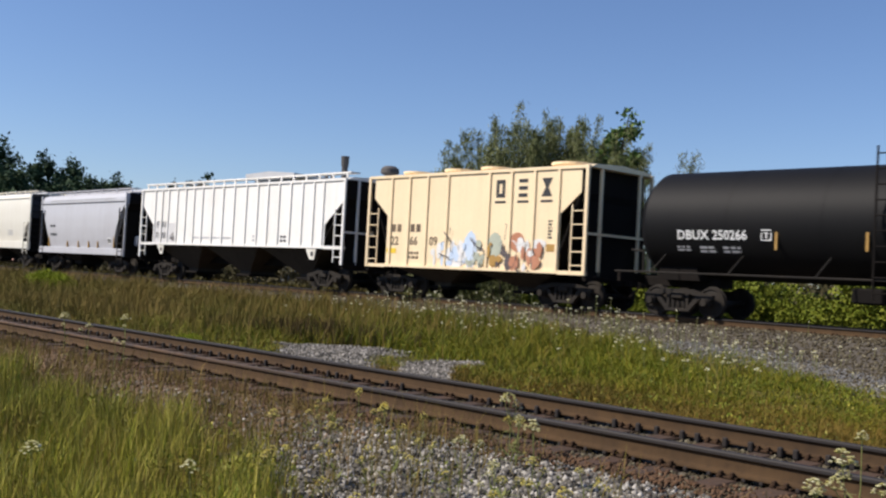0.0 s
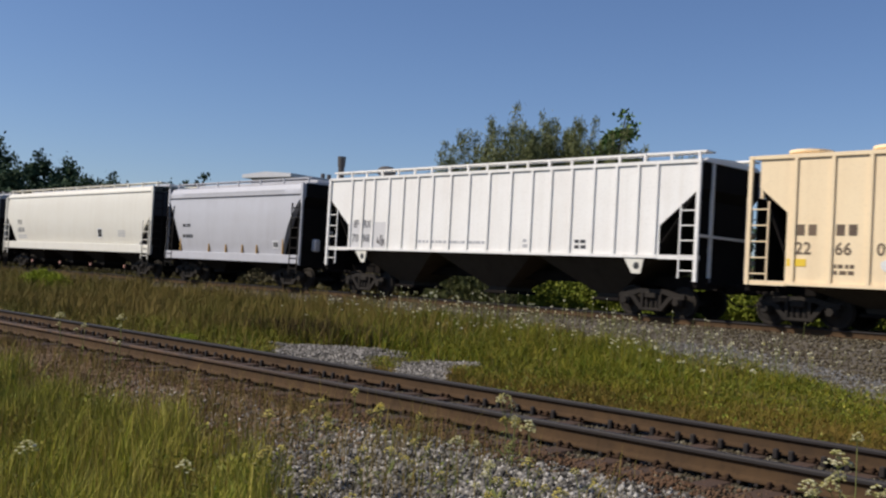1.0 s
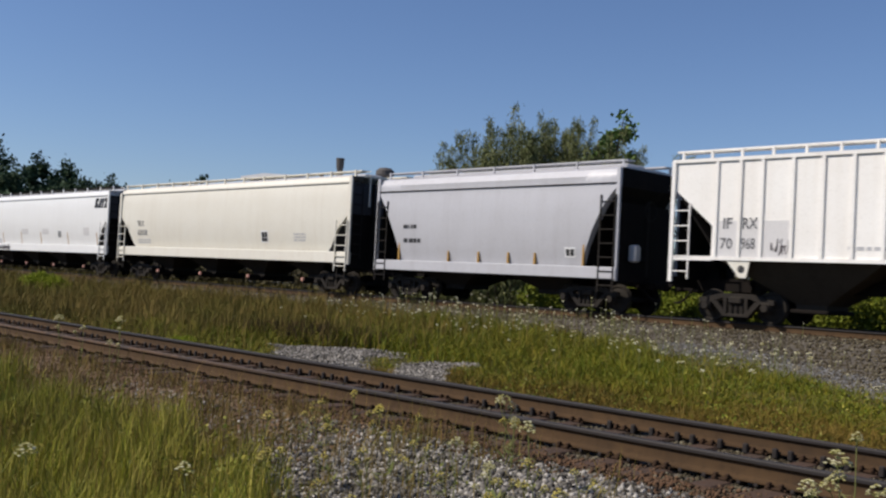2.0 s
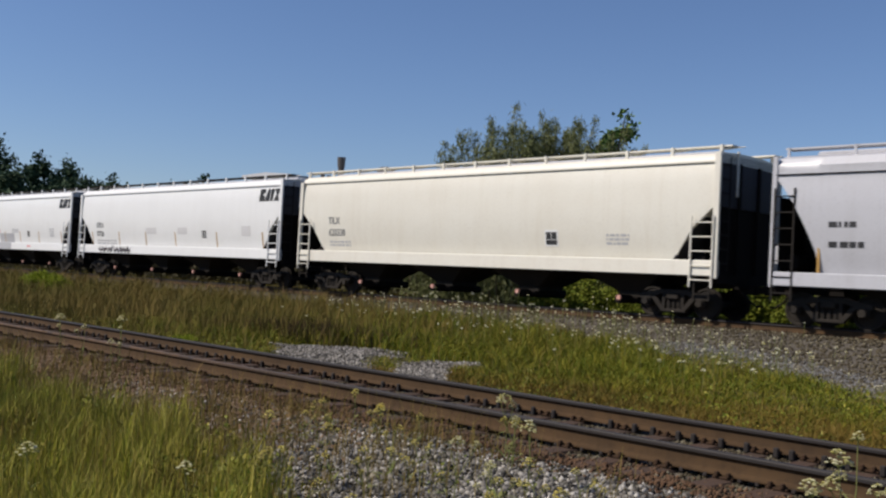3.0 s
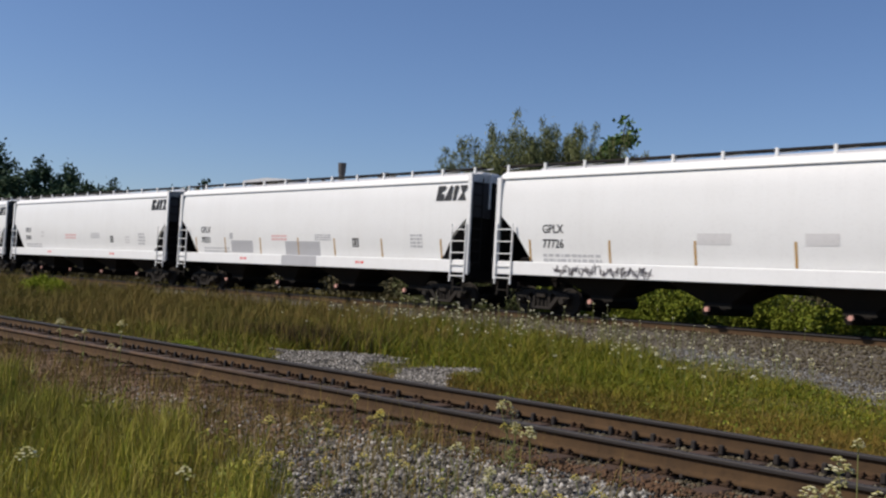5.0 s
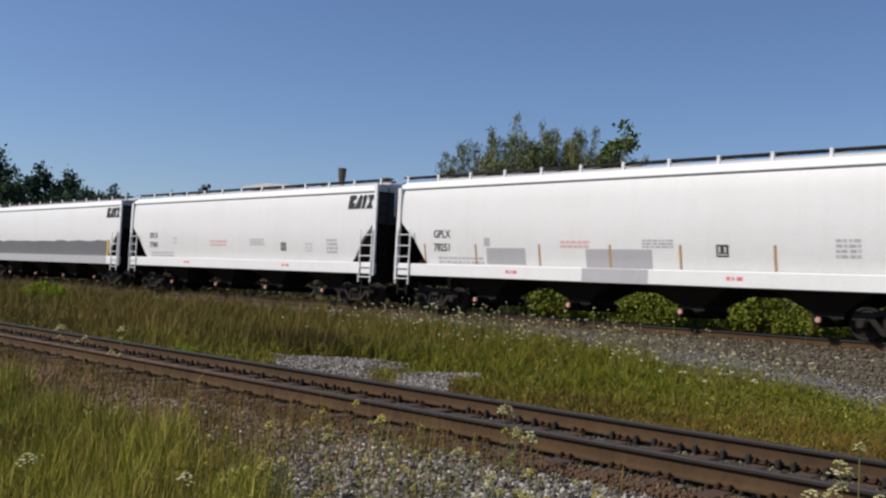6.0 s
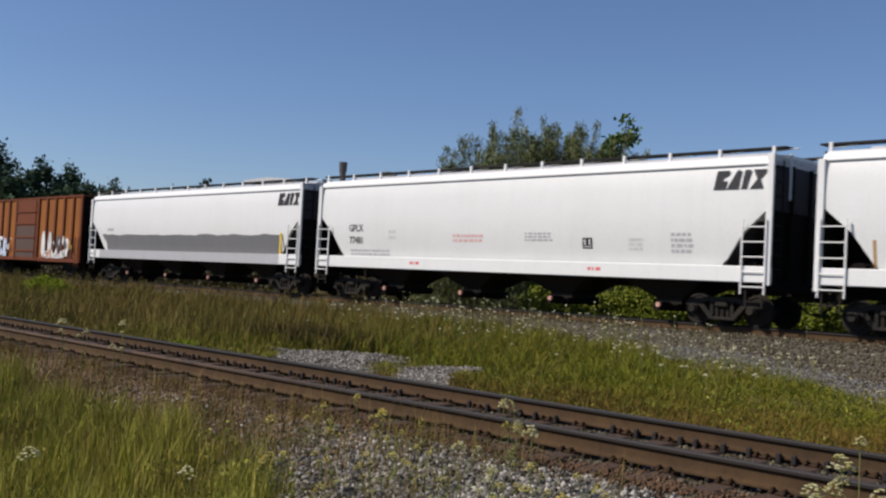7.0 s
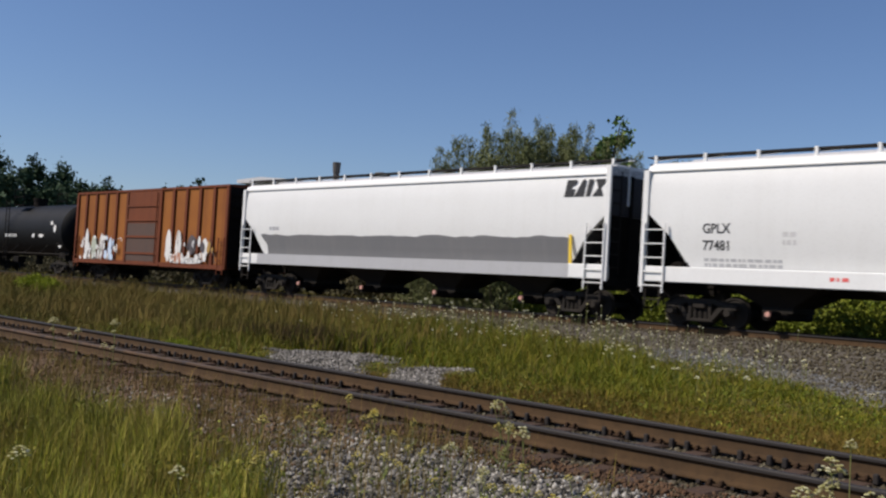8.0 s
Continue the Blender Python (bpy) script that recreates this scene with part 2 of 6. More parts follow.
def earth():
    """Ground: soil and grass roots, gravel where the beds are, rust along the siding."""
    m, n, l = material("ground_earth")
    p = n["Principled BSDF"]
    a, b = n.new("ShaderNodeAttribute"), n.new("ShaderNodeAttribute")
    a.attribute_name, b.attribute_name = "gravel", "rust"
    co, vo = n.new("ShaderNodeTexCoord"), n.new("ShaderNodeTexVoronoi")
    vo.inputs["Scale"].default_value = 22
    l.new(co.outputs["Object"], vo.inputs["Vector"])
    soil = mix(n, l, ramp(n, l, noise_tex(n, l, 0.7, 6), 0.35, 0.68), (0.07, 0.066, 0.012), (0.11, 0.082, 0.026))
    soil = mix(n, l, ramp(n, l, noise_tex(n, l, 9, 6), 0.4, 0.7), soil, (0.035, 0.036, 0.01))
    sp = n.new("ShaderNodeSeparateColor")
    l.new(vo.outputs["Color"], sp.inputs[0])
    stones = mix(n, l, sp.outputs[0], (0.05, 0.042, 0.032), (0.14, 0.122, 0.095))
    stones = mix(n, l, ramp(n, l, noise_tex(n, l, 0.6, 4), 0.4, 0.65), stones, (0.085, 0.074, 0.06))
    c = mix(n, l, a.outputs["Fac"], soil, stones)
    c = mix(n, l, times(n, l, b.outputs["Fac"], ramp(n, l, noise_tex(n, l, 2.2, 5), 0.25, 0.6)), c, (0.1, 0.05, 0.026))
    l.new(c, p.inputs["Base Color"])
    p.inputs["Roughness"].default_value = 0.95
    p.inputs["Specular IOR Level"].default_value = 0.2
    bump(n, l, vo.outputs["Distance"], 0.6, 0.03)
    return m


EARTH = earth()


# ---- mesh building ----
class Build:
    """Collects vertices and faces of one mesh."""

    def __init__(self):
        self.v, self.f = [], []

    def add(self, verts, faces):
        k = len(self.v)
        self.v += [tuple(p) for p in verts]
        self.f += [tuple(k + i for i in q) for q in faces]
        return self

    def box(self, x0, x1, y0, y1, z0, z1):
        return self.add([(x, y, z) for z in (z0, z1) for y in (y0, y1) for x in (x0, x1)],
                        [(0, 2, 3, 1), (4, 5, 7, 6), (0, 1, 5, 4), (2, 6, 7, 3), (0, 4, 6, 2), (1, 3, 7, 5)])

    def soft_box(self, x0, x1, y0, y1, z0, z1, c):
        """A box with its edges cut off by c."""
        pts, faces = [], []
        for z, i in ((z0, c), (z0 + c, 0), (z1 - c, 0), (z1, c)):
            a, b, d, e = x0 + i, x1 - i, y0 + i, y1 - i
            pts += [(a + c, d, z), (b - c, d, z), (b, d + c, z), (b, e - c, z), (b - c, e, z), (a + c, e, z), (a, e - c, z), (a, d + c, z)]
        for r in range(3):
            faces += [(r * 8 + k, r * 8 + (k + 1) % 8, r * 8 + 8 + (k + 1) % 8, r * 8 + 8 + k) for k in range(8)]
        return self.add(pts, faces + [tuple(range(7, -1, -1)), tuple(range(24, 32))])

    def bar(self, p, q, r, n=6, r2=None):
        """A round bar from p to q."""
        p, q = Vector(p), Vector(q)
        a = (q - p).normalized()
        u = a.orthogonal().normalized()
        w = a.cross(u)
        ring = [(math.cos(2 * math.pi * i / n), math.sin(2 * math.pi * i / n)) for i in range(n)]
        pts = [c + (u * x + w * y) * s for c, s in ((p, r), (q, r if r2 is None else r2)) for x, y in ring]
        return self.add(pts, [(i, (i + 1) % n, n + (i + 1) % n, n + i) for i in range(n)]
                        + [tuple(range(n - 1, -1, -1)), tuple(range(n, 2 * n))])

    def slab(self, outline, y0, y1):
        """An outline in x and z, given depth along y."""
        n = len(outline)
        return self.add([(x, y, z) for y in (y0, y1) for x, z in outline],
                        [tuple(range(n)), tuple(range(2 * n - 1, n - 1, -1))] + [(i, n + i, n + (i + 1) % n, (i + 1) % n) for i in range(n)])

    def rings(self, rows, cap=True):
        """A skin over rows of points, each row a closed ring."""
        n = len(rows[0])
        faces = [(r * n + k, r * n + (k + 1) % n, (r + 1) * n + (k + 1) % n, (r + 1) * n + k) for r in range(len(rows) - 1) for k in range(n)]
        if cap:
            faces += [tuple(range(n - 1, -1, -1)), tuple(range((len(rows) - 1) * n, len(rows) * n))]
        return self.add([p for row in rows for p in row], faces)

    def mesh(self, name, mat, smooth=None):
        me = bpy.data.meshes.new(name)
        me.from_pydata(self.v, [], self.f)
        me.materials.append(mat)
        bm = bmesh.new()
        bm.from_mesh(me)
        bmesh.ops.recalc_face_normals(bm, faces=bm.faces)
        bm.to_mesh(me)
        bm.free()
        if smooth:
            for poly in me.polygons:
                poly.use_smooth = True
            me.set_sharp_from_angle(angle=radians(smooth))
        return me


def part(name, b, mat, parent, label="", smooth=None, at=None):
    ob = new(name, b.mesh(name, mat, smooth) if isinstance(b, Build) else b)
    ob.parent = parent
    if at is not None:
        ob.matrix_basis = at
    if label:
        ob["label"] = label
    return ob


def soup(name, verts, faces_per, mat):
    """One mesh out of many small alike pieces. verts: pieces x points x 3; faces_per: the faces of one piece."""
    n, k, _ = verts.shape
    me = bpy.data.meshes.new(name)
    loops, starts, total = [], [], 0
    for f in faces_per:
        starts.append(total)
        loops += list(f)
        total += len(f)
    idx = (np.arange(n)[:, None] * k + np.array(loops)[None]).ravel()
    st = (np.arange(n)[:, None] * total + np.array(starts)[None]).ravel()
    me.vertices.add(n * k)
    me.vertices.foreach_set("co", verts.astype(np.float32).ravel())
    me.loops.add(len(idx))
    me.loops.foreach_set("vertex_index", idx.astype(np.int32))
    me.polygons.add(len(st))
    me.polygons.foreach_set("loop_start", st.astype(np.int32))
    me.update(calc_edges=True)
    me.validate()
    me.materials.append(mat)
    return me


def letters(text, size, mat, parent, x, y, z, name="lettering", label="", stretch=1.0, tilt=0.0):
    cu = bpy.data.curves.new(name, "FONT")
    cu.body, cu.size, cu.extrude, cu.resolution_u, cu.offset = text, size, 0.003, 2, 0.006 * size / 0.36
    tmp = bpy.data.objects.new(name, cu)
    me = bpy.data.meshes.new_from_object(tmp)
    me.transform(pose(0, 0, 0, 90) @ Matrix.Diagonal((stretch, 1, 1, 1)))
    me.materials.clear()
    me.materials.append(mat)
    bpy.data.objects.remove(tmp)
    return part(name, me, mat, parent, label, at=pose(x, y, z, tilt))


# ---- the ground ----
def smooth_step(a, b, v):
    t = np.clip((v - a) / (b - a), 0, 1)
    return t * t * (3 - 2 * t)


def wave(x, y, s, k=0.0):
    return (np.sin(x * s + 1.3 + k) * np.cos(y * s * 1.27 + 0.4 + k) + 0.6 * np.sin((x + 0.7 * y) * s * 2.1 + 2.2 + k) + 0.4 * np.cos((y - 0.6 * x) * s * 3.7 + k)) / 2


def grass_edge(x):
    """Where the meadow ends and the main line's bed begins."""
    return np.interp(x, [-120, -40, -22, -16, -12, -9, -7, -4, 4, 40], [21.6, 21.6, 21.3, 20.6, 19.3, 18.0, 16.7, 15.6, 15.0, 15.0])


def ground_z(x, y):
    ys = [-3000, 0, 3.3, 5.1, 6.1, 6.55, 9.4, 9.8, 10.9, 15, 18, 20, 22.6, 23.1, 26.7, 27.2, 29.5, 34, 3000]
    zs = [-0.6, -0.62, -0.64, -0.53, -0.385, -0.347, -0.347, -0.4, -0.56, -0.52, -0.4, -0.24, 0.18, 0.215, 0.215, 0.16, -0.25, -0.35, -0.35]
    bed = smooth_step(5.9, 6.4, y) * (1 - smooth_step(9.5, 9.9, y)) + smooth_step(22.4, 23, y) * (1 - smooth_step(26.9, 27.4, y))
    near = np.exp(-(np.hypot(x + 20, y - 10) / 90) ** 2)
    return np.interp(y, ys, zs) + (1 - np.clip(bed, 0, 1)) * near * (0.05 * wave(x, y, 0.9) + 0.02 * wave(x, y, 3.1, 1))


def patch_field(x, y):
    k = np.maximum(y, 13.1) / np.maximum(y, 8.0)
    x, y = x * k, y * k
    return np.exp(-(((x + 17.3) / 1.7) ** 2 + ((y - 13.1) / 1.6) ** 2)) + np.exp(-(((x + 14.1) / 0.75) ** 2 + ((y - 13.5) / 1.15) ** 2))


def patch(x, y):
    """Bare gravel in the meadow beside the siding."""
    return smooth_step(0.3, 0.55, patch_field(x, y) + 0.16 * wave(x, y, 3) + 0.12 * wave(x, y, 1.7, 4))


def build_ground():
    far = [60, 90, 140, 220, 400, 800, 1600, 3000]
    xs = np.array([-v - 45 for v in far[::-1]] + list(np.arange(-100, -32, 1.0)) + list(np.arange(-32, 4, 0.3)) + list(np.arange(4, 46, 2.0)) + [v for v in far])
    ys = np.array([-v for v in far[::-1]] + list(np.arange(-40, 0, 4.0)) + list(np.arange(0, 30, 0.25)) + list(np.arange(30, 58, 2.0)) + [v for v in far])
    X, Y = np.meshgrid(xs, ys)
    nx, ny = len(xs), len(ys)
    verts = np.stack([X, Y, ground_z(X, Y)], -1).reshape(-1, 3)
    i = (np.arange(ny - 1)[:, None] * nx + np.arange(nx - 1)[None]).ravel()
    me = bpy.data.meshes.new("ground")
    me.from_pydata(verts.tolist(), [], np.stack([i, i + 1, i + nx + 1, i + nx], -1).tolist())
    x, y = verts[:, 0], verts[:, 1]
    w = 0.35 * wave(x, y, 1.7) + 0.2 * wave(x, y, 4.3, 2)
    gravel = smooth_step(3.6, 4.9, y + w - 0.12 * (-x - 6.6)) * (1 - smooth_step(9.65, 10.15, y + 0.5 * w))
    gravel += smooth_step(-0.5, 0.3, y + w - grass_edge(x)) * (1 - smooth_step(28.0, 29.0, y))
    gravel = np.clip(gravel + patch(x, y), 0, 1)
    rust = smooth_step(7, 13, -x + 2 * w) * smooth_step(4.4, 5.8, y + w) * (1 - smooth_step(9.5, 10.1, y)) + 0.5 * smooth_step(22.9, 23.2, y) * (1 - smooth_step(26.6, 27, y))
    for name, val in (("gravel", gravel), ("rust", np.clip(rust, 0, 1))):
        me.attributes.new(name, "FLOAT", "POINT").data.foreach_set("value", val.astype(np.float32))
    for poly in me.polygons:
        poly.use_smooth = True
    me.materials.append(EARTH)
    tagged(new("ground", me), "uneven meadow ground with gravel track beds", "ground", kind="structure")


build_ground()


# ---- tracks ----
RAIL = [(-0.07, 0), (0.07, 0), (0.07, 0.012), (0.018, 0.035), (0.011, 0.06), (0.011, 0.12), (0.03, 0.133), (0.036, 0.142), (0.036, 0.162), (0.028, 0.171),
        (-0.028, 0.171), (-0.036, 0.162), (-0.036, 0.142), (-0.03, 0.133), (-0.011, 0.12), (-0.011, 0.06), (-0.018, 0.035), (-0.07, 0.012)]


def build_track(name, y, top, x0, x1, spacing, label, seed, near_head):
    rnd = random.Random(seed)
    thing = tagged(new(name), label, "railway track", kind="structure")
    thing.location = (0, y, top)
    for s in (-1, 1):
        c = s * 0.7535
        b = Build()
        b.rings([[(x, c + p, q - 0.171) for p, q in RAIL] for x in np.linspace(x0, x1, 24)])
        rail = part("rail", b, RAIL_SIDE, thing, smooth=35)
        b = Build()
        b.rings([[(x, c + p, q) for p, q in ((-0.039, -0.03), (-0.039, -0.008), (-0.03, 0.003), (0.03, 0.003), (0.039, -0.008), (0.039, -0.03))] for x in (x0, x1)])
        part("railhead", b, near_head if s < 0 else RAIL_TOP, rail, "dark worn steel railhead")
    meshes = []
    for k in range(5):
        b = Build().soft_box(-0.115, 0.115, -1.3, 1.3, -0.36, -0.192, 0.012 + 0.004 * k)
        b.v = [(px + 0.008 * math.sin(5 * py + k), py + (0.05 * math.sin(k * 2.1) if abs(py) > 1 else 0), pz + 0.006 * math.sin(3 * py + 2 * k)) for px, py, pz in b.v]
        meshes.append(b.mesh("tie", TIE_WOOD))
    plate = Build()
    for s in (-1, 1):
        c = s * 0.7535
        plate.soft_box(-0.09, 0.09, c - 0.1, c + 0.1, -0.192, -0.172, 0.004)
        for dx, dy in ((-0.05, -0.095), (0.05, 0.095), (0.05, -0.095)):
            plate.soft_box(dx - 0.016, dx + 0.016, c + dy - 0.022, c + dy + 0.022, -0.175, -0.135, 0.006)
    plate_me = plate.mesh("tie_plate", PLATE)
    clip = Build()
    for s in (-1, 1):
        for dx in (-0.15, 0.15):
            clip.soft_box(dx - 0.018, dx + 0.018, s * 0.7535 - 0.075, s * 0.7535 + 0.09, -0.2, -0.165, 0.006)
            if s > 0:
                clip.soft_box(dx - 0.026, dx + 0.026, s * 0.7535 - 0.105, s * 0.7535 - 0.06, -0.21, -0.115, 0.01)

    clip_me = clip.mesh("rail_anchor", ANCHOR)
    x, n = x0 + 0.3, 0
    while x < x1 - 0.3:
        m = Matrix.Translation((x + rnd.uniform(-0.03, 0.03), rnd.uniform(-0.05, 0.05), rnd.uniform(-0.012, 0.006))) @ Matrix.Rotation(rnd.uniform(-0.025, 0.025), 4, "Z")
        tie = part("tie", meshes[n % 5], TIE_WOOD, thing, at=m)
        if x > -45:
            part("tie_plate", plate_me, PLATE, tie, at=Matrix.Translation((0, -m.translation.y, -m.translation.z)))
            if rnd.random() < 0.7:
                part("rail_anchor", clip_me, ANCHOR, tie, at=Matrix.Translation((rnd.uniform(-0.03, 0.03), -m.translation.y, -m.translation.z)))
        x += spacing
        n += 1


build_track("siding_track", SIDING_Y, SIDING_Z, -95, 22, 0.52, "rusty siding track on weathered wooden ties", 3, rusting_head())
build_track("main_track", MAIN_Y, MAIN_Z, -150, 40, 0.56, "main line track with worn rails on ties", 4, RAIL_TOP)


# ---- the train ----
def plain_side(z):
    return 1.6


def loft_body(stations, width, top, n=8, roof=((0.8, 0.1), (0.35, 0.16))):
    """A car body: at each station (x, lowest z) a ring up one side, over the roof and down the other."""
    rows = []
    for x, low in stations:
        side = [(width(low + (top - low) * k / n), low + (top - low) * k / n) for k in range(n + 1)]
        w = width(top)
        over = [(w * q, top + dz) for q, dz in roof]
        half = side + over
        rows.append([(x, -a, z) for a, z in half] + [(x, a, z) for a, z in half[::-1]])
    return Build().rings(rows)


def ladder(b, x0, x1, y, z0, z1, n, r=0.018):
    for x in (x0, x1):
        b.box(x - 0.02, x + 0.02, y - 0.02, y + 0.02, z0, z1)
    for k in range(n):
        z = z0 + (z1 - z0) * (k + 0.5) / n
        b.bar((x0, y - 0.01, z), (x1, y - 0.01, z), r)
    return b


def truck_meshes():
    """Side frames with springs, and one wheelset."""
    f = Build()
    for s in (-1, 1):
        a, b = s * 0.95, s * 1.1
        lo, hi = min(a, b), max(a, b)
        f.slab([(-1.08, 0.5), (-1.08, 0.62), (-0.8, 0.66), (-0.4, 0.76), (0.4, 0.76), (0.8, 0.66), (1.08, 0.62), (1.08, 0.5), (0.74, 0.5), (0.42, 0.63), (-0.42, 0.63), (-0.74, 0.5)], lo, hi)
        for q in (-1, 1):
            f.slab([(q * 0.7, 0.52), (q * 0.36, 0.16), (q * 0.22, 0.16), (q * 0.55, 0.56)], lo, hi)
            f.slab([(q * 0.26, 0.24), (q * 0.34, 0.24), (q * 0.34, 0.66), (q * 0.26, 0.66)], lo, hi)
            f.soft_box(q * 0.86 - 0.13, q * 0.86 + 0.13, lo - 0.02, hi + 0.02, 0.3, 0.56, 0.03)
            f.bar((q * 0.86, s * 0.9, WHEEL_R), (q * 0.86, s * 1.2, WHEEL_R), 0.1, 10)
        f.soft_box(-0.4, 0.4, lo, hi, 0.14, 0.23, 0.02)
        for k in (-0.16, 0.0, 0.16):
            f.bar((k, s * 1.02, 0.22), (k, s * 1.02, 0.5), 0.062, 8)
    f.soft_box(-0.2, 0.2, -1.16, 1.16, 0.48, 0.68, 0.04)
    f.bar((0, 0, 0.6), (0, 0, 0.95), 0.25, 12)
    f.box(-0.95, 0.95, -0.1, 0.1, 0.35, 0.43)
    w = Build()
    n = 24
    for s in (-1, 1):
        prof = [(0.08, 0.64), (0.1, 0.8), (0.3, 0.73), (0.34, 0.69), (0.445, 0.69), (0.445, 0.715), (0.42, 0.73), (0.415, 0.81), (0.36, 0.815), (0.34, 0.78), (0.13, 0.86), (0.08, 0.86)]
        w.rings([[(r * math.cos(2 * math.pi * k / n), s * y, r * math.sin(2 * math.pi * k / n)) for k in range(n)] for r, y in prof], cap=False)
    w.bar((0, -0.98, 0), (0, 0.98, 0), 0.082, 10)
    return f.mesh("truck", TRUCK, 30), w.mesh("wheelset", TRUCK, 30)


TRUCK_ME, WHEEL_ME = truck_meshes()
WHEELS, CARS = [], []


def running_gear(car, half, inboard, tag="dusty iron truck with coil springs"):
    for s in (-1, 1):
        t = part("truck", TRUCK_ME, TRUCK, car, tag, at=Matrix.Translation((s * (half - inboard), 0, 0)))
        for q in (-0.86, 0.86):
            ws = part("wheelset", WHEEL_ME, TRUCK, t, at=Matrix.Translation((q, 0, WHEEL_R)))
            WHEELS.append((ws, q))
    for s in (-1, 1):
        b = Build().soft_box(s * half - 0.3, s * half + 0.3, -0.16, 0.16, 0.72, 1.0, 0.03)
        b.soft_box(min(s * (half + 0.2), s * (half + 0.68)), max(s * (half + 0.2), s * (half + 0.68)), -0.09, 0.09, 0.76, 0.95, 0.03)
        b.soft_box(min(s * (half + 0.5), s * (half + 0.72)), max(s * (half + 0.5), s * (half + 0.72)), -0.16, 0.16, 0.72, 1.0, 0.05)
        b.bar((s * (half + 0.1), -1.25, 0.98), (s * (half + 0.12), -0.2, 0.9), 0.02)
        part("coupler", b, UNDER, car)
        b = Build()
        pts = [(s * half, -0.35, 0.8), (s * (half + 0.25), -0.32, 0.55), (s * (half + 0.45), -0.3, 0.42), (s * (half + 0.64), -0.28, 0.42)]
        for p, q in zip(pts, pts[1:]):
            b.bar(p, q, 0.03)
        part("air_hose", b, UNDER, car)


def start_car(name, u, label):
    car = tagged(new(name), label, name.replace("_", " "), "cars of the passing freight train")
    car.location = (u, MAIN_Y, MAIN_Z)
    CARS.append((car, u))
    return car


def bay(b, c, top_half, z0, bot_half, z1, y0=1.35, y1=0.55):
    """A hopper bay: four sloping sheets down to its outlet."""
    zm = z1 + 0.14
    b.rings([[(c - h, -y, z), (c + h, -y, z), (c + h, y, z), (c - h, y, z)] for h, y, z in ((bot_half, y1, z1), (bot_half, y1, zm), (top_half, y0, z0))])


def sheet(b, x0, x1, y, z0, z1, depth=0.003):
    """A thin marking that follows the slope of a side, y(z)."""
    n = max(1, math.ceil((z1 - z0) / 0.06))
    pts = []
    for k in range(n + 1):
        z = z0 + (z1 - z0) * k / n
        pts += [(x0, y(z) - depth, z), (x1, y(z) - depth, z), (x1, y(z), z), (x0, y(z), z)]
    faces = [(4 * k + q, 4 * k + (q + 1) % 4, 4 * k + 4 + (q + 1) % 4, 4 * k + 4 + q) for k in range(n) for q in range(4)]
    return b.add(pts, faces + [(3, 2, 1, 0), (4 * n, 4 * n + 1, 4 * n + 2, 4 * n + 3)])


def plates(car, mat, name, items, y, label=""):
    """Thin painted markings on the near side: x, z, width, height."""
    for x, z, w, h in items:
        part(name, sheet(Build(), x - w / 2, x + w / 2, y if callable(y) else (lambda q: y), z - h / 2, z + h / 2), mat, car, label)


def blob(x, z, w, h, y, seed, n=18, spikes=0.25):
    r = random.Random(seed)
    out = [(x + w / 2 * math.cos(a) * (1 + r.uniform(-spikes, spikes)), z + h / 2 * math.sin(a) * (1 + r.uniform(-spikes, spikes))) for a in [2 * math.pi * k / n for k in range(n)]]
    return Build().slab(out, y - 0.004, y)


def graffiti(car, y, x, z, w, h, seed, count, colours, floor_z, large=()):
    """Sprayed letters nobody can read: large fills, many small fills along the way and dark outline strokes."""
    r = random.Random(seed)
    k = 0
    for bx, bz, bw, bh, m in large:
        part("graffiti", blob(bx, max(bz, floor_z + 0.55 * bh), bw, bh, y - 0.0012 * k, seed + k, 34, 0.07), m, car, "sprayed graffiti fill")
        k += 1
    for q in range(count):
        f = (q + r.random()) / count
        bw, bh = r.uniform(0.1, 0.34), r.uniform(0.12, 0.5)
        m = colours[min(len(colours) - 1, max(0, int(f * len(colours) + r.uniform(-0.9, 0.9))))]
        part("graffiti", blob(x - w / 2 + f * w, max(z + r.uniform(-0.5, 0.42) * h, floor_z + 0.6 * bh), bw, bh, y - 0.0012 * k, seed + k, 22, 0.16), m, car, "sprayed graffiti fill")
        k += 1
    for q in range(count // 3):
        px, pz = x + r.uniform(-0.5, 0.5) * w, z + r.uniform(-0.35, 0.4) * h
        b, a = Build(), r.uniform(0, 6.28)
        for s in range(7):
            nx, nz = px + 0.1 * math.cos(a), max(floor_z + 0.05, pz + 0.13 * math.sin(a))
            b.slab([(px - 0.014, pz - 0.014), (nx - 0.014, nz - 0.014), (nx + 0.014, nz + 0.014), (px + 0.014, pz + 0.014)], y - 0.0012 * k - 0.002, y - 0.0012 * k)
            px, pz, a = nx, nz, a + r.uniform(-0.9, 0.9)
        part("graffiti_line", b, SPRAY_DARK if r.random() < 0.6 else SPRAY_WHITE, car, "sprayed outline stroke")
        k += 1


def bars_of_text(car, mat, x, z, w, h, y, rows, seed, name="small_print"):
    """Writing too small to read: rows of short bars."""
    r = random.Random(seed)
    b = Build()
    for k in range(rows):
        zz, xx = z + h / 2 - (k + 0.5) * h / rows, x - w / 2
        while xx < x + w / 2 - 0.03:
            l = min(r.uniform(0.06, 0.22), x + w / 2 - xx)
            sheet(b, xx, xx + l, y, zz - 0.3 * h / rows, zz + 0.3 * h / rows)
            xx += l + r.uniform(0.03, 0.07)
    part(name, b, mat, car)["kind"] = "stuff"


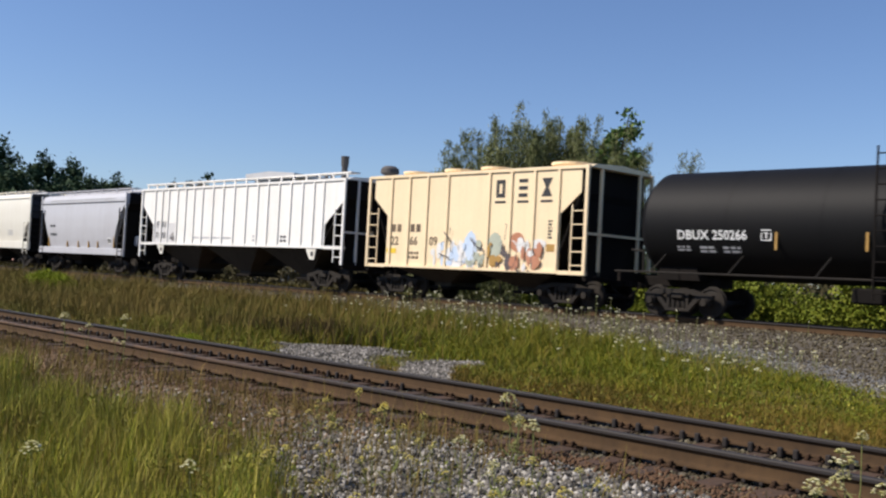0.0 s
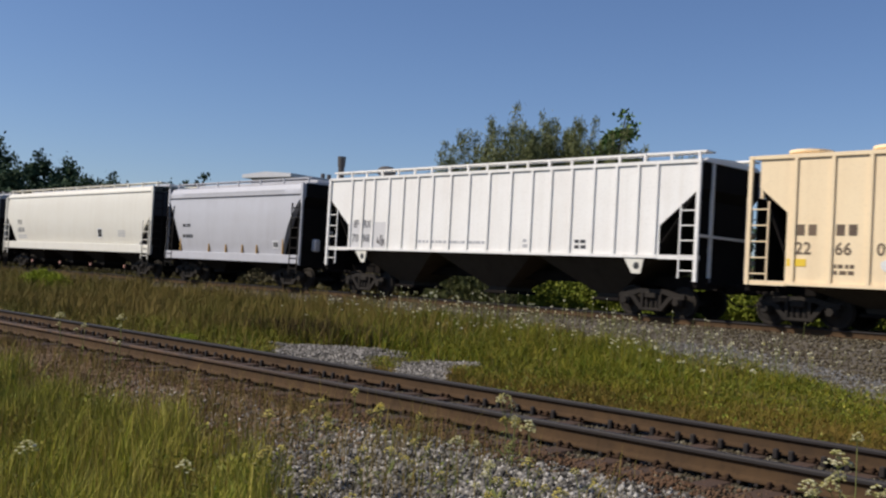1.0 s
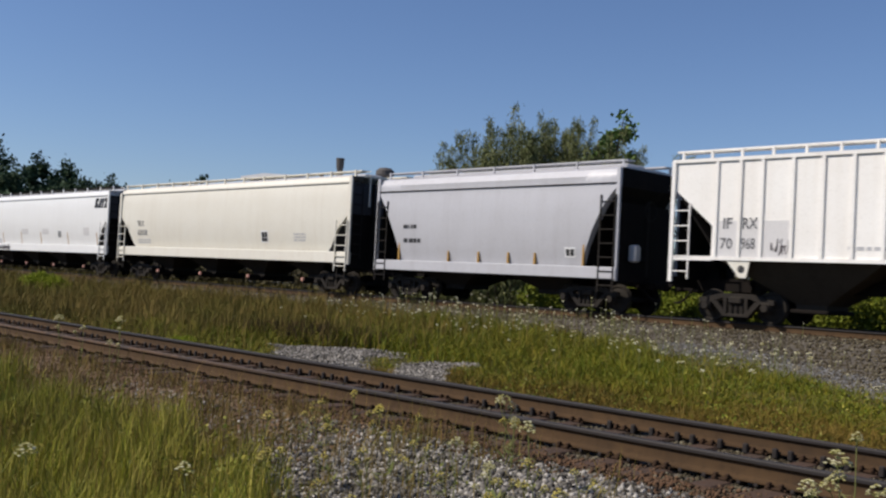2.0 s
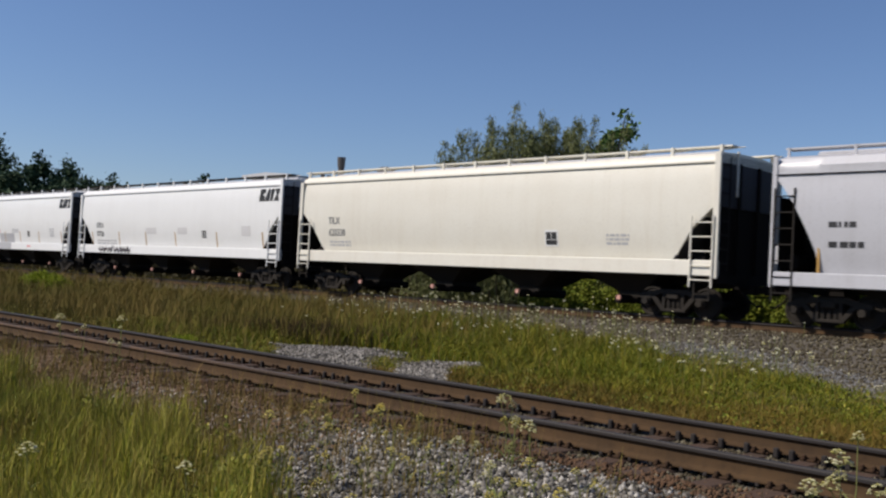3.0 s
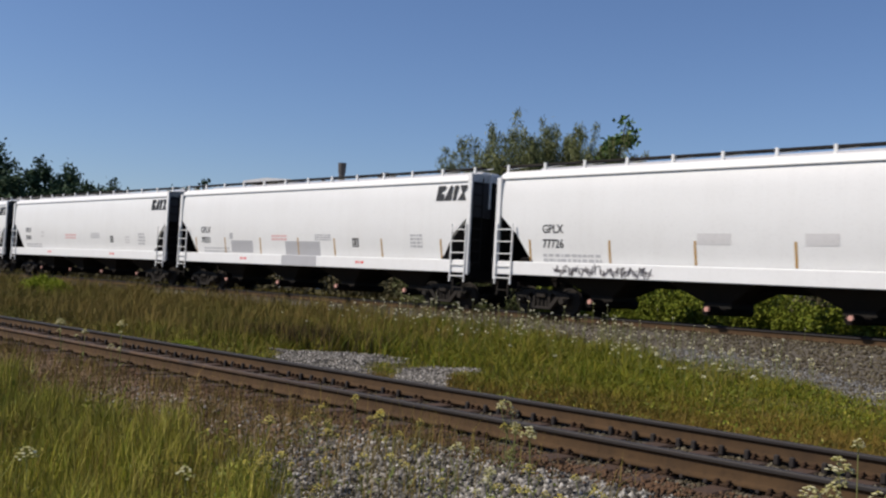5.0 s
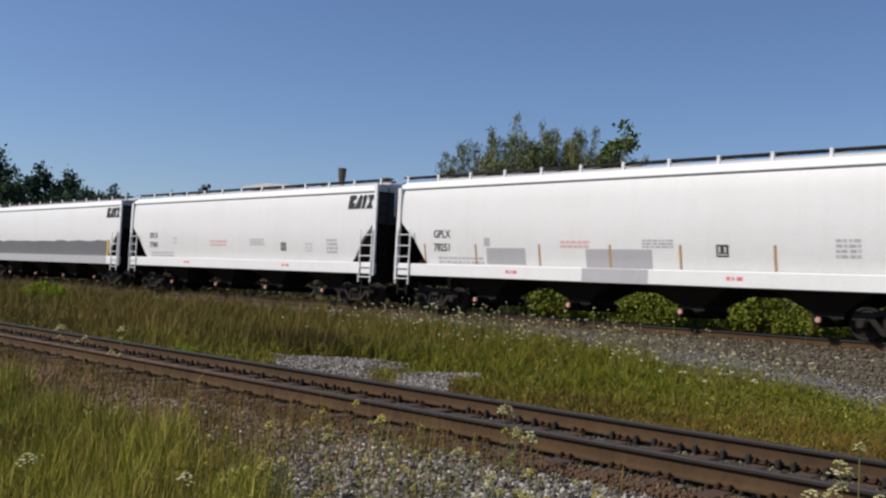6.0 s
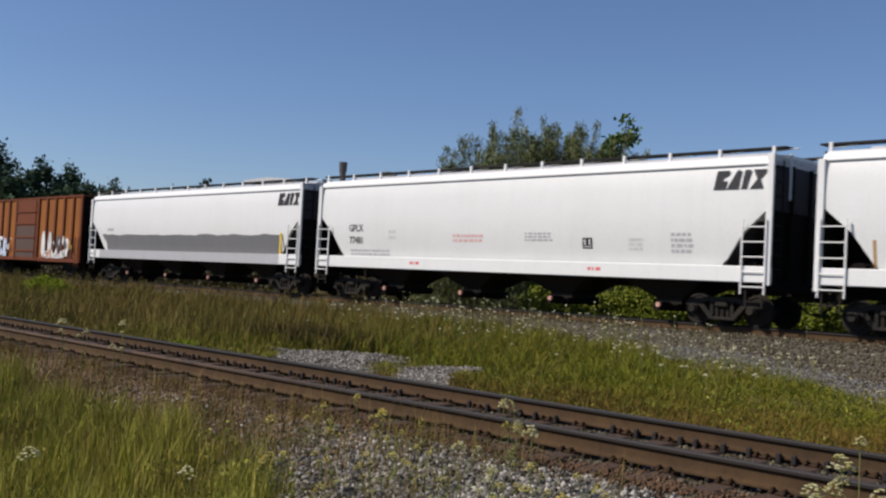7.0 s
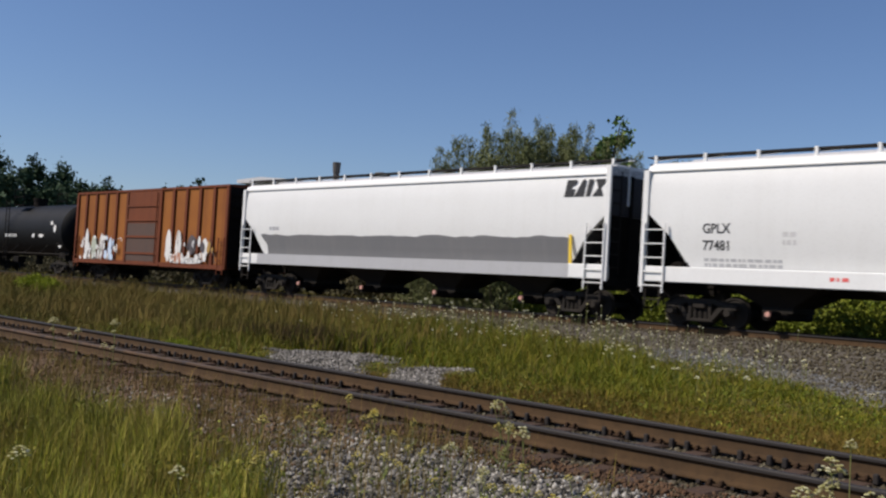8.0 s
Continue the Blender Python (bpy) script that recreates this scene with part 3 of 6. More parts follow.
def pellet_side(z):
    return float(np.interp(z, [1.1, 1.6, 2.2, 2.8, 3.4, 3.9, 4.17], [1.3, 1.4, 1.51, 1.57, 1.58, 1.56, 1.51]))


def pellet_hopper(u0, u1, paint_mat, label, sill_mat=None, extra=None):
    """Long four-bay covered hopper for plastic pellets."""
    half = (u1 - u0) / 2
    car = start_car("covered_hopper", (u0 + u1) / 2, label)
    sill_mat = sill_mat or paint_mat
    e = half - 0.12
    ends = [(e, 3.05), (e - 0.72, 2.42), (e - 1.12, 1.85), (e - 1.35, 1.5)]
    st = [(-x, z) for x, z in ends] + [(x, 1.5) for x in np.linspace(-e + 2, e - 2, 12)] + ends[::-1]
    part("body", loft_body(st, pellet_side, 4.17, 10, ((0.96, 0.03), (0.5, 0.1))), paint_mat, car, smooth=30)
    roof = [(-1.57, 4.155), (-1.575, 4.2), (-1.5, 4.33), (-1.32, 4.42), (-0.8, 4.47), (0, 4.49), (0.8, 4.47), (1.32, 4.42), (1.5, 4.33), (1.575, 4.2), (1.57, 4.155), (0, 4.18)]
    part("roof", Build().rings([[(x, y, z) for y, z in roof] for x in np.linspace(-e - 0.02, e + 0.02, 14)]), paint_mat, car, smooth=40)
    for s in (-1, 1):
        y0, y1 = sorted((s * 1.5, s * 1.62))
        part("side_sill", Build().soft_box(-half, half, y0, y1, 1.15, 1.57, 0.02), sill_mat, car)
    for sx in (-1, 1):
        for sy in (-1, 1):
            x0, x1 = sorted((sx * half, sx * (half - 0.17)))
            y0, y1 = sorted((sy * 1.56, sy * 1.63))
            part("corner_post", Build().box(x0, x1, y0, y1, 1.0 if sx < 0 else 1.1, 4.42 if sx > 0 else 4.2), paint_mat, car)
            b = ladder(Build(), sx * (half - 0.12), sx * (half - 0.78), sy * 1.66, 0.85, 2.75, 5)
            part("ladder", b, paint_mat, car)
            b = ladder(Build(), sx * (half - 0.2), sx * (half - 0.66), sy * 1.6, 0.5, 1.16, 2)
            part("sill_step", b, TRUCK, car, "dark iron stirrup step")
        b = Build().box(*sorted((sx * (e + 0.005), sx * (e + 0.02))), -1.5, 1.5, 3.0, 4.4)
        # Slope plates coloured dark for the shade under the corner.
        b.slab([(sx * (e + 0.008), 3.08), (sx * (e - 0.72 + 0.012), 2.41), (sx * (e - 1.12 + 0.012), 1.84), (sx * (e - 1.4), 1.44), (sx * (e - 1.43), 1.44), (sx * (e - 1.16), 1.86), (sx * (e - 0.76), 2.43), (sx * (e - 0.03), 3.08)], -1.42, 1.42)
        part("end_sheet", b, END_DARK, car, "grimy end sheet with shade in its dark colour")
        b = Build().box(*sorted((sx * (half - 1.5), sx * (half - 0.15))), -0.12, 0.12, 1.1, 2.6)
        # Added dark panel: blocks the sky beyond the open corner.
        b.box(*sorted((sx * (half - 0.17), sx * (half - 0.13))), -1.46, 1.46, 1.1, 3.0)
        b.bar((sx * (half - 0.85), -1.1, 1.5), (sx * (half - 0.85), 1.1, 1.5), 0.24, 12)
        b.box(*sorted((sx * (half - 0.1), sx * half)), -1.5, 1.5, 0.98, 1.22)
        b.box(*sorted((sx * (half - 1.6), sx * half)), -0.4, 0.4, 0.85, 1.1)
        b.box(*sorted((sx * (half - 0.12), sx * (half - 0.04))), 0.45, 0.55, 1.2, 4.2)
        b.box(*sorted((sx * (half - 0.12), sx * (half - 0.04))), -0.55, -0.45, 1.2, 4.2)
        part("end_frame", b, UNDER, car)
        b = Build()
        for k in range(8):
            b.bar((sx * (half - 0.02), -1.5, 1.5 + 0.37 * k), (sx * (half - 0.02), -1.08, 1.5 + 0.37 * k), 0.02)
        b.bar((sx * (half - 0.03), -1.06, 1.3), (sx * (half - 0.03), -1.06, 4.3), 0.02)
        part("end_ladder", b, TRUCK, car)
        part("vent_pipe", Build().bar((sx * (half - 0.0), -0.75, 3.3), (sx * (half - 0.0), -0.75, 4.5), 0.035), paint_mat, car)
    for s in (-1, 1):
        b = Build().box(-e - 0.25, e + 0.25, *sorted((s * 0.92, s * 1.3)), 4.585, 4.625)
        part("running_board", b, TRUCK if paint_mat is WHITE else paint_mat, car, "steel grating walkway")
        n = round(2 * e / 1.56)
        for k in range(n + 1):
            x = -e + 0.05 + (2 * e - 0.1) * k / n
            b = Build().box(x - 0.04, x + 0.04, *sorted((s * 1.3, s * 1.36)), 4.32, 4.64)
            b.bar((x, s * 1.3, 4.5), (x + 0.5, s * 1.0, 4.59), 0.016, 5)
            part("running_board_bracket", b, paint_mat, car)
    part("hatch_trough", Build().soft_box(-e + 0.6, e - 0.6, -0.42, 0.42, 4.46, 4.62, 0.03), GREY, car, "grey hatch cover trough")
    b = Build()
    part("center_sill", b.box(-half + 0.3, half - 0.3, -0.3, 0.3, 0.95, 1.3), UNDER, car)
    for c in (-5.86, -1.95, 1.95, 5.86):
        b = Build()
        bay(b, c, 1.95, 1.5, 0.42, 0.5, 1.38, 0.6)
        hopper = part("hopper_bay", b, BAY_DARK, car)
        b = Build().bar((c, -1.15, 0.42), (c, 1.15, 0.42), 0.13, 10)
        b.soft_box(c - 0.3, c + 0.3, -0.6, 0.6, 0.34, 0.52, 0.03)
        part("outlet", b, UNDER, hopper)
        part("outlet_cap", Build().bar((c + 0.05, -1.22, 0.46), (c + 0.05, -1.14, 0.46), 0.07, 9), PINK, hopper, "faded pink outlet cap")
    running_gear(car, half, 1.62)
    if extra:
        extra(car, half)
    return car


def outer(z):
    """The outside of a pellet car's plating."""
    zs = [1.5 + 0.267 * k for k in range(11)]
    return -float(np.interp(z, zs, [pellet_side(q) for q in zs])) - 0.003


def side_letters(text, mat, car, x, z, label):
    """Letters painted on the sloping plating."""
    lean = math.degrees(math.atan((outer(z) - outer(z + 0.26)) / 0.26))
    letters(text, 0.36, mat, car, x, outer(z) - 0.002, z, label=label, stretch=0.92, tilt=lean)


def brand_block(car, half):
    """Dark brand mark at the upper corner: a row of slanted plain shapes."""
    x, y, sl = half - 1.72, -1.575, 0.11
    for k, w in enumerate((0.36, 0.36, 0.26, 0.4)):
        def at(u, v):
            return (x + u * w + sl * v, 3.53 + 0.5 * v)
        b = Build()
        if k == 0:
            b.slab([at(0, 0), at(1, 0), at(1, 0.45), at(0.6, 0.45), at(0.6, 0.62), at(1, 0.78), at(1, 1), at(0, 1)], y - 0.01, y)
        elif k == 1:
            b.slab([at(0, 0), at(1, 0), at(0.85, 1), at(0.55, 1)], y - 0.01, y)
        elif k == 2:
            b.slab([at(0.15, 0), at(0.8, 0), at(0.8, 1), at(0.15, 1)], y - 0.01, y)
        else:
            b.slab([at(0, 0), at(1, 0), at(0.62, 0.5), at(0.38, 0.5)], y - 0.01, y)
            b.slab([at(0.38, 0.5), at(0.62, 0.5), at(1, 1), at(0, 1)], y - 0.01, y)
        part("brand_mark", b, BLACK, car, "black slanted brand shape")
        x += w + 0.02


def reflectors(car, xs):
    for x in xs:
        part("reflector", sheet(Build(), x - 0.035, x + 0.035, outer, 1.6, 2.25, 0.004), OCHRE, car, "ochre reflector strip")


def inspection_square(car, x, z):
    plates(car, BLACK, "stencil", [(x, z, 0.36, 0.32)], outer, "black inspection square")
    plates(car, WHITE, "stencil_figure", [(x - 0.09, z + 0.03, 0.05, 0.16), (x + 0.08, z + 0.03, 0.05, 0.16), (x, z - 0.1, 0.28, 0.025)], lambda q: outer(q) - 0.004)


def car_first(car, half):
    brand_block(car, half)
    side_letters("GPLX", BLACK, car, -half + 1.9, 2.46, "black reporting mark")
    side_letters("77726", BLACK, car, -half + 1.9, 2.02, "black car number")
    bars_of_text(car, FADED, -half + 3.0, 1.72, 2.2, 0.28, outer, 2, 5)
    reflectors(car, (-half + 1.38, -4.97, -2.15, 0.7, 4.34, 7.92))
    b = Build()
    r = random.Random(8)
    for k in range(64):
        x, z = -half + 2.5 + 0.052 * k + (0.12 if k > 30 else 0), 1.36 + 0.05 * math.sin(0.9 * k)
        h = r.uniform(0.05, 0.17)
        b.bar((x, -1.628, z - h), (x + r.uniform(-0.05, 0.09), -1.628, z + h * r.uniform(0.3, 1)), 0.013, 4)
        if k % 3 == 0:
            b.bar((x - 0.03, -1.628, z + r.uniform(-0.1, 0.1)), (x + 0.12, -1.628, z + r.uniform(-0.1, 0.1)), 0.012, 4)
    part("scrawl", b, SPRAY_DARK, car, "dark spray scrawl along the sill")
    inspection_square(car, 3.3, 2.15)
    plates(car, FADED_TAN, "faded_panel", [(-1.58, 2.3, 1.0, 0.3), (1.38, 2.3, 0.86, 0.3), (6.7, 2.3, 0.68, 0.42)], outer)


def car_second(car, half):
    brand_block(car, half)
    side_letters("GPLX", BLACK, car, -half + 1.84, 2.46, "black reporting mark")
    side_letters("78251", BLACK, car, -half + 1.84, 2.02, "black car number")
    bars_of_text(car, FADED, -half + 3.1, 1.72, 2.1, 0.26, outer, 2, 6)
    reflectors(car, (-8.04, -5.61, -2.89, -0.22, 2.12, 4.88, 7.97))
    plates(car, PATCH_LIGHT, "paint_patch", [(-4.3, 1.88, 1.66, 0.5), (-5.1, 2.32, 0.24, 0.26), (0.05, 1.84, 2.3, 0.56)], outer, "grey overpainted patch")
    part("sill_patch", Build().box(-1.1, 1.2, -1.628, -1.621, 1.16, 1.56), PATCH_LIGHT, car, "grey overpainted patch")
    inspection_square(car, 3.4, 2.1)
    bars_of_text(car, FADED, 1.4, 2.28, 1.0, 0.26, outer, 3, 7)
    bars_of_text(car, FADED, 6.75, 2.18, 0.6, 0.5, outer, 4, 9)
    bars_of_text(car, FADED_RED, -1.5, 2.26, 1.08, 0.26, outer, 2, 10)
    for x in (-3.89, 3.85):
        bars_of_text(car, RED, x, 1.38, 0.46, 0.16, lambda z: -1.621, 1, 71)


def car_third(car, half):
    brand_block(car, half)
    side_letters("GPLX", BLACK, car, -half + 1.87, 2.48, "black reporting mark")
    side_letters("77481", BLACK, car, -half + 1.87, 2.04, "black car number")
    bars_of_text(car, FADED, -half + 3.0, 1.72, 2.2, 0.26, outer, 2, 11)
    bars_of_text(car, FADED_TAN, -5.15, 2.36, 0.35, 0.4, outer, 2, 12)
    bars_of_text(car, FADED_RED, -1.35, 2.25, 1.4, 0.3, outer, 2, 13)
    bars_of_text(car, FADED, 1.7, 2.3, 1.1, 0.3, outer, 3, 14)
    inspection_square(car, 3.58, 2.12)
    bars_of_text(car, FADED_TAN, 5.3, 2.1, 0.5, 0.4, outer, 3, 15)
    bars_of_text(car, FADED, 6.8, 2.15, 0.7, 0.6, outer, 4, 16)
    for x in (-3.8, 3.95):
        bars_of_text(car, RED, x, 1.38, 0.46, 0.16, lambda z: -1.621, 1, 71)


def car_patched(car, half):
    brand_block(car, half)
    b = Build()
    for z0, z1 in ((1.58, 1.95), (1.95, 2.3)):
        b.add([(-half + 1.75, outer(z0) - 0.004, z0), (half - 1.45, outer(z0) - 0.004, z0), (half - 1.45, outer(z1) - 0.004, z1), (-half + (1.75 if z1 < 2 else 1.35), outer(z1) - 0.004, z1)], [(0, 1, 2, 3)])
    r, k = random.Random(2), 60
    top = [(-half + 1.35 + (2 * half - 2.8) * q / k, 2.3, 2.34 + 0.03 * math.sin(q * 0.7) + r.uniform(-0.025, 0.03)) for q in range(k + 1)]
    b.add([(x, outer(a) - 0.004, a) for x, a, c in top] + [(x, outer(c) - 0.004, c) for x, a, c in top], [(q, q + 1, k + 2 + q, k + 1 + q) for q in range(k)])
    part("paint_band", b, PATCH, car, "dark grey band of overpaint")
    part("sill_patch", Build().box(-half + 1.3, half - 1.4, -1.628, -1.621, 1.16, 1.57), PATCH_LIGHT, car, "grey overpainted sill")
    part("reflector", Build().slab([(half - 1.42, 1.56), (half - 1.3, 1.56), (half - 1.36, 2.42), (half - 1.45, 2.42)], -1.59, -1.56), YELLOW, car, "yellow painted strip")
    bars_of_text(car, FADED, -half + 2.3, 2.6, 0.7, 0.24, outer, 1, 17)


def cream_marks(car, half):
    side_letters("TILX", DARK_GREY, car, -half + 1.82, 2.58, "dark grey reporting mark")
    side_letters("620338", DARK_GREY, car, -half + 1.82, 2.14, "dark grey car number")
    bars_of_text(car, FADED, -half + 2.5, 1.85, 1.3, 0.24, outer, 2, 20)
    plates(car, WHITE, "stencil_ground", [(3.55, 2.12, 0.52, 0.5)], outer)
    plates(car, BLACK, "stencil", [(3.44, 2.19, 0.19, 0.22), (3.66, 2.19, 0.19, 0.22), (3.55, 1.99, 0.42, 0.14)], lambda z: outer(z) - 0.006)
    bars_of_text(car, FADED, 6.0, 2.1, 0.8, 0.35, outer, 3, 21)


def round_side(z):
    return float(np.interp(z, [0.9, 1.3, 1.8, 2.4, 3.0, 3.5, 3.7, 3.95, 4.15], [1.3, 1.42, 1.52, 1.58, 1.6, 1.57, 1.54, 1.56, 1.42]))


def grey_hopper(u0, u1):
    """Short two-bay covered hopper with rounded sides."""
    half = (u1 - u0) / 2
    car = start_car("covered_hopper", (u0 + u1) / 2, "light grey rounded two-bay covered hopper car")
    e = half - 0.1
    arc = [(e, 3.65), (e - 0.2, 3.42), (e - 0.5, 3.0), (e - 0.82, 2.4), (e - 1.04, 1.9), (e - 1.2, 1.3)]
    st = [(-x, z) for x, z in arc] + [(x, 1.3) for x in np.linspace(-e + 1.5, e - 1.5, 8)] + arc[::-1]
    part("body", loft_body(st, round_side, 4.15, 14, ((0.8, 0.09), (0.4, 0.13))), GREY, car, smooth=28)
    # Dark strip painted in as the shadow line below the roof edge.
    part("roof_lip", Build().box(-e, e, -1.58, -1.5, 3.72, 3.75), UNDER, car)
    for s in (-1, 1):
        part("side_sill", Build().soft_box(-half, half, *sorted((s * 1.48, s * 1.6)), 0.98, 1.33, 0.02), GREY, car)
        part("running_board", Build().box(-e, e, *sorted((s * 0.75, s * 1.15)), 4.42, 4.46), GREY, car)
        for k in range(7):
            x = -e + 0.1 + (2 * e - 0.2) * k / 6
            part("running_board_bracket", Build().box(x - 0.03, x + 0.03, *sorted((s * 1.15, s * 1.2)), 4.1, 4.46), GREY, car)
    part("hatch_trough", Build().soft_box(-e + 0.5, e - 0.5, -0.45, 0.45, 4.2, 4.44, 0.03), GREY, car)
    for sx in (-1, 1):
        for sy in (-1, 1):
            part("corner_post", Build().box(*sorted((sx * half, sx * (half - 0.12))), *sorted((sy * 1.5, sy * 1.58)), 0.95, 4.2), GREY, car)
            part("ladder", ladder(Build(), sx * (half - 0.1), sx * (half - 0.62), sy * 1.6, 0.6, 3.4, 7), TRUCK, car)
        # Curved end sheet, dark in colour to give the rounded corner its shade.
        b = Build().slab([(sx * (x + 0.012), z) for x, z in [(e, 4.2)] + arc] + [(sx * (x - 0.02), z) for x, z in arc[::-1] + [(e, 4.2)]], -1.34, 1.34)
        part("end_sheet", b, UNDER, car, "grimy end sheet with shade in its dark colour")
        b = Build().box(*sorted((sx * (half - 1.2), sx * (half - 0.12))), -0.12, 0.12, 1.0, 3.0)
        # Cross panel added to keep the end dark, no sky showing through.
        b.box(*sorted((sx * (half - 0.17), sx * (half - 0.13))), -1.4, 1.4, 1.0, 3.2)
        b.bar((sx * (half - 0.3), -1.0, 1.6), (sx * (half - 0.3), 0.2, 1.6), 0.2, 12)
        b.box(*sorted((sx * (half - 0.1), sx * half)), -1.5, 1.5, 0.9, 1.2)
        b.box(*sorted((sx * (half - 1.4), sx * half)), -0.4, 0.4, 0.8, 1.05)
        part("end_frame", b, UNDER, car)
        part("brake_valve", Build().soft_box(*sorted((sx * (half - 0.05), sx * (half + 0.22))), -1.0, -0.72, 1.5, 2.0, 0.05), GREY, car, "pale grey brake valve")
        b = Build().bar((sx * (half + 0.12), -0.3, 1.1), (sx * (half + 0.12), -0.3, 3.3), 0.03)
        for k in range(12):
            a0, a1 = 2 * math.pi * k / 12, 2 * math.pi * (k + 1) / 12
            b.bar((sx * (half + 0.2), -0.3 + 0.28 * math.cos(a0), 3.0 + 0.28 * math.sin(a0)), (sx * (half + 0.2), -0.3 + 0.28 * math.cos(a1), 3.0 + 0.28 * math.sin(a1)), 0.015, 4)
        part("brake_wheel", b, TRUCK, car, "round hand brake wheel")
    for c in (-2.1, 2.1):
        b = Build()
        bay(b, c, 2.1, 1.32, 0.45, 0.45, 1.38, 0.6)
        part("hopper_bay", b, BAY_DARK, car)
    part("center_sill", Build().box(-half + 0.3, half - 0.3, -0.3, 0.3, 0.85, 1.25), UNDER, car)
    out = lambda z: -round_side(z) - 0.004
    bars_of_text(car, BLACK, -half + 1.85, 2.5, 0.7, 0.22, out, 1, 22)
    bars_of_text(car, BLACK, -half + 1.95, 2.02, 0.9, 0.24, out, 1, 23)
    for k, x in enumerate((-half + 1.25, -1.6, -0.2, 1.1, 2.2, half - 1.25)):
        h = 0.75 if k in (0, 5) else 0.35
        part("reflector", Build().box(x - 0.03, x + 0.03, -1.53, -1.46, 1.34, 1.34 + h), OCHRE, car, "ochre reflector strip")
    plates(car, WHITE, "stencil_ground", [(half - 1.75, 1.72, 0.4, 0.3)], out)
    plates(car, BLACK, "stencil", [(half - 1.83, 1.72, 0.13, 0.2), (half - 1.66, 1.72, 0.13, 0.2)], lambda z: out(z) - 0.006)
    running_gear(car, half, 1.35)


def ribbed_hopper(u0, u1, mat, label, top, low, cut, ribs, bays, inboard, roof_mat, hatches=None, board=True, extra=None, bay_mat=None):
    """Flat-sided covered hopper with outside ribs. cut: the corner's outline as (distance from the end, z)."""
    half = (u1 - u0) / 2
    car = start_car("covered_hopper", (u0 + u1) / 2, label)
    y = 1.56
    outline = [(-half + d, z) for d, z in cut] + [(half - d, z) for d, z in cut[::-1]]
    for s in (-1, 1):
        part("side_sheet", Build().slab(outline, *sorted((s * y, s * (y - 0.03)))), mat, car)
        part("top_chord", Build().box(-half, half, *sorted((s * (y - 0.05), s * (y + 0.05))), top - 0.06, top + 0.03), mat, car)
        part("side_sill", Build().box(-half + cut[-1][0], half - cut[-1][0], *sorted((s * (y - 0.04), s * (y + 0.05))), low, low + 0.09), mat, car)
        for x in ribs:
            z0 = low + 0.05
            d = half - abs(x)
            if d < cut[-1][0]:
                z0 = float(np.interp(d, [c[0] for c in cut[1:-1]], [c[1] for c in cut[1:-1]]))
            part("rib", Build().slab([(x - 0.045, z0), (x + 0.045, z0), (x + 0.045, top), (x - 0.045, top)], *sorted((s * y, s * (y + 0.05)))), mat, car)
    e = half - cut[0][0]
    over = [(-y + 0.02, top - 0.02), (-y * 0.8, top + 0.09), (0, top + 0.16), (y * 0.8, top + 0.09), (y - 0.02, top - 0.02)]
    part("roof", Build().rings([[(x, a, z) for a, z in over] for x in np.linspace(-half, half, 6)]), roof_mat, car, smooth=40)
    for sx in (-1, 1):
        for sy in (-1, 1):
            part("corner_post", Build().box(*sorted((sx * half, sx * (half - 0.11))), *sorted((sy * y, sy * (y + 0.07))), 1.0, top), mat, car)
            part("ladder", ladder(Build(), sx * (half - 0.08), sx * (half - 0.58), sy * (y + 0.03), 1.08, 3.1, 5), mat, car)
            part("end_sill", Build().box(*sorted((sx * half, sx * (half - cut[-1][0] - 0.02))), *sorted((sy * (y - 0.06), sy * (y + 0.04))), low - 0.02, low + 0.1), mat, car)
        # sloping end sheet under the cut corner, its shaded inside coloured dark
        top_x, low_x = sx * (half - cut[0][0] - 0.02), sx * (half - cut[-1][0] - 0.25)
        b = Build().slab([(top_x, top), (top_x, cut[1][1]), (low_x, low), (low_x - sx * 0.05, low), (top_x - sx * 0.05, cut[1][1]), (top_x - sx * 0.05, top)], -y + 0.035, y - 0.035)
        part("end_sheet", b, UNDER, car, "end sheet coloured dark for its shade")
        b = Build()
        for yy in (-0.95, 0.95):
            b.box(*sorted((sx * half, sx * (half - 0.08))), yy - 0.04, yy + 0.04, 1.0, top)
        b.box(*sorted((sx * half, sx * (half - 0.08))), -y, y, 2.2, 2.27)
        part("end_post", b, mat, car)
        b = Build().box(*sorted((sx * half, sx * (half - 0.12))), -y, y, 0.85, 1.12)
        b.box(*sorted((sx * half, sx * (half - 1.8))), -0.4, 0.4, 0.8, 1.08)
        # Dark sheet added across the end to close the view through.
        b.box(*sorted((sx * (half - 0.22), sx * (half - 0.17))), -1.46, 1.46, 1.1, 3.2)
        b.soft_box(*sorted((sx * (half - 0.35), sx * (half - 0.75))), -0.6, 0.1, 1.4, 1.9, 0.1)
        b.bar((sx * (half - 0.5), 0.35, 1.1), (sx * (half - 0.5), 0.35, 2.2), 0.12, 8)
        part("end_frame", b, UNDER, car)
    span = half - cut[-1][0] - 0.1
    n = bays
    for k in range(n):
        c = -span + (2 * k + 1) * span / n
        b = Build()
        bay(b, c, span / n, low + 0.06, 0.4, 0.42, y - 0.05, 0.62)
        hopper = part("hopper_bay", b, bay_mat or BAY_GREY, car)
        part("outlet", Build().soft_box(c - 0.5, c + 0.5, -0.75, 0.75, 0.34, 0.44, 0.02), UNDER, hopper)
    part("center_sill", Build().box(-half + 0.3, half - 0.3, -0.3, 0.3, 0.85, 1.15), UNDER, car)
    if board:
        for s in (-1, 1):
            part("running_board", Build().box(-half, half, *sorted((s * 0.95, s * 1.4)), top + 0.24, top + 0.29), mat, car)
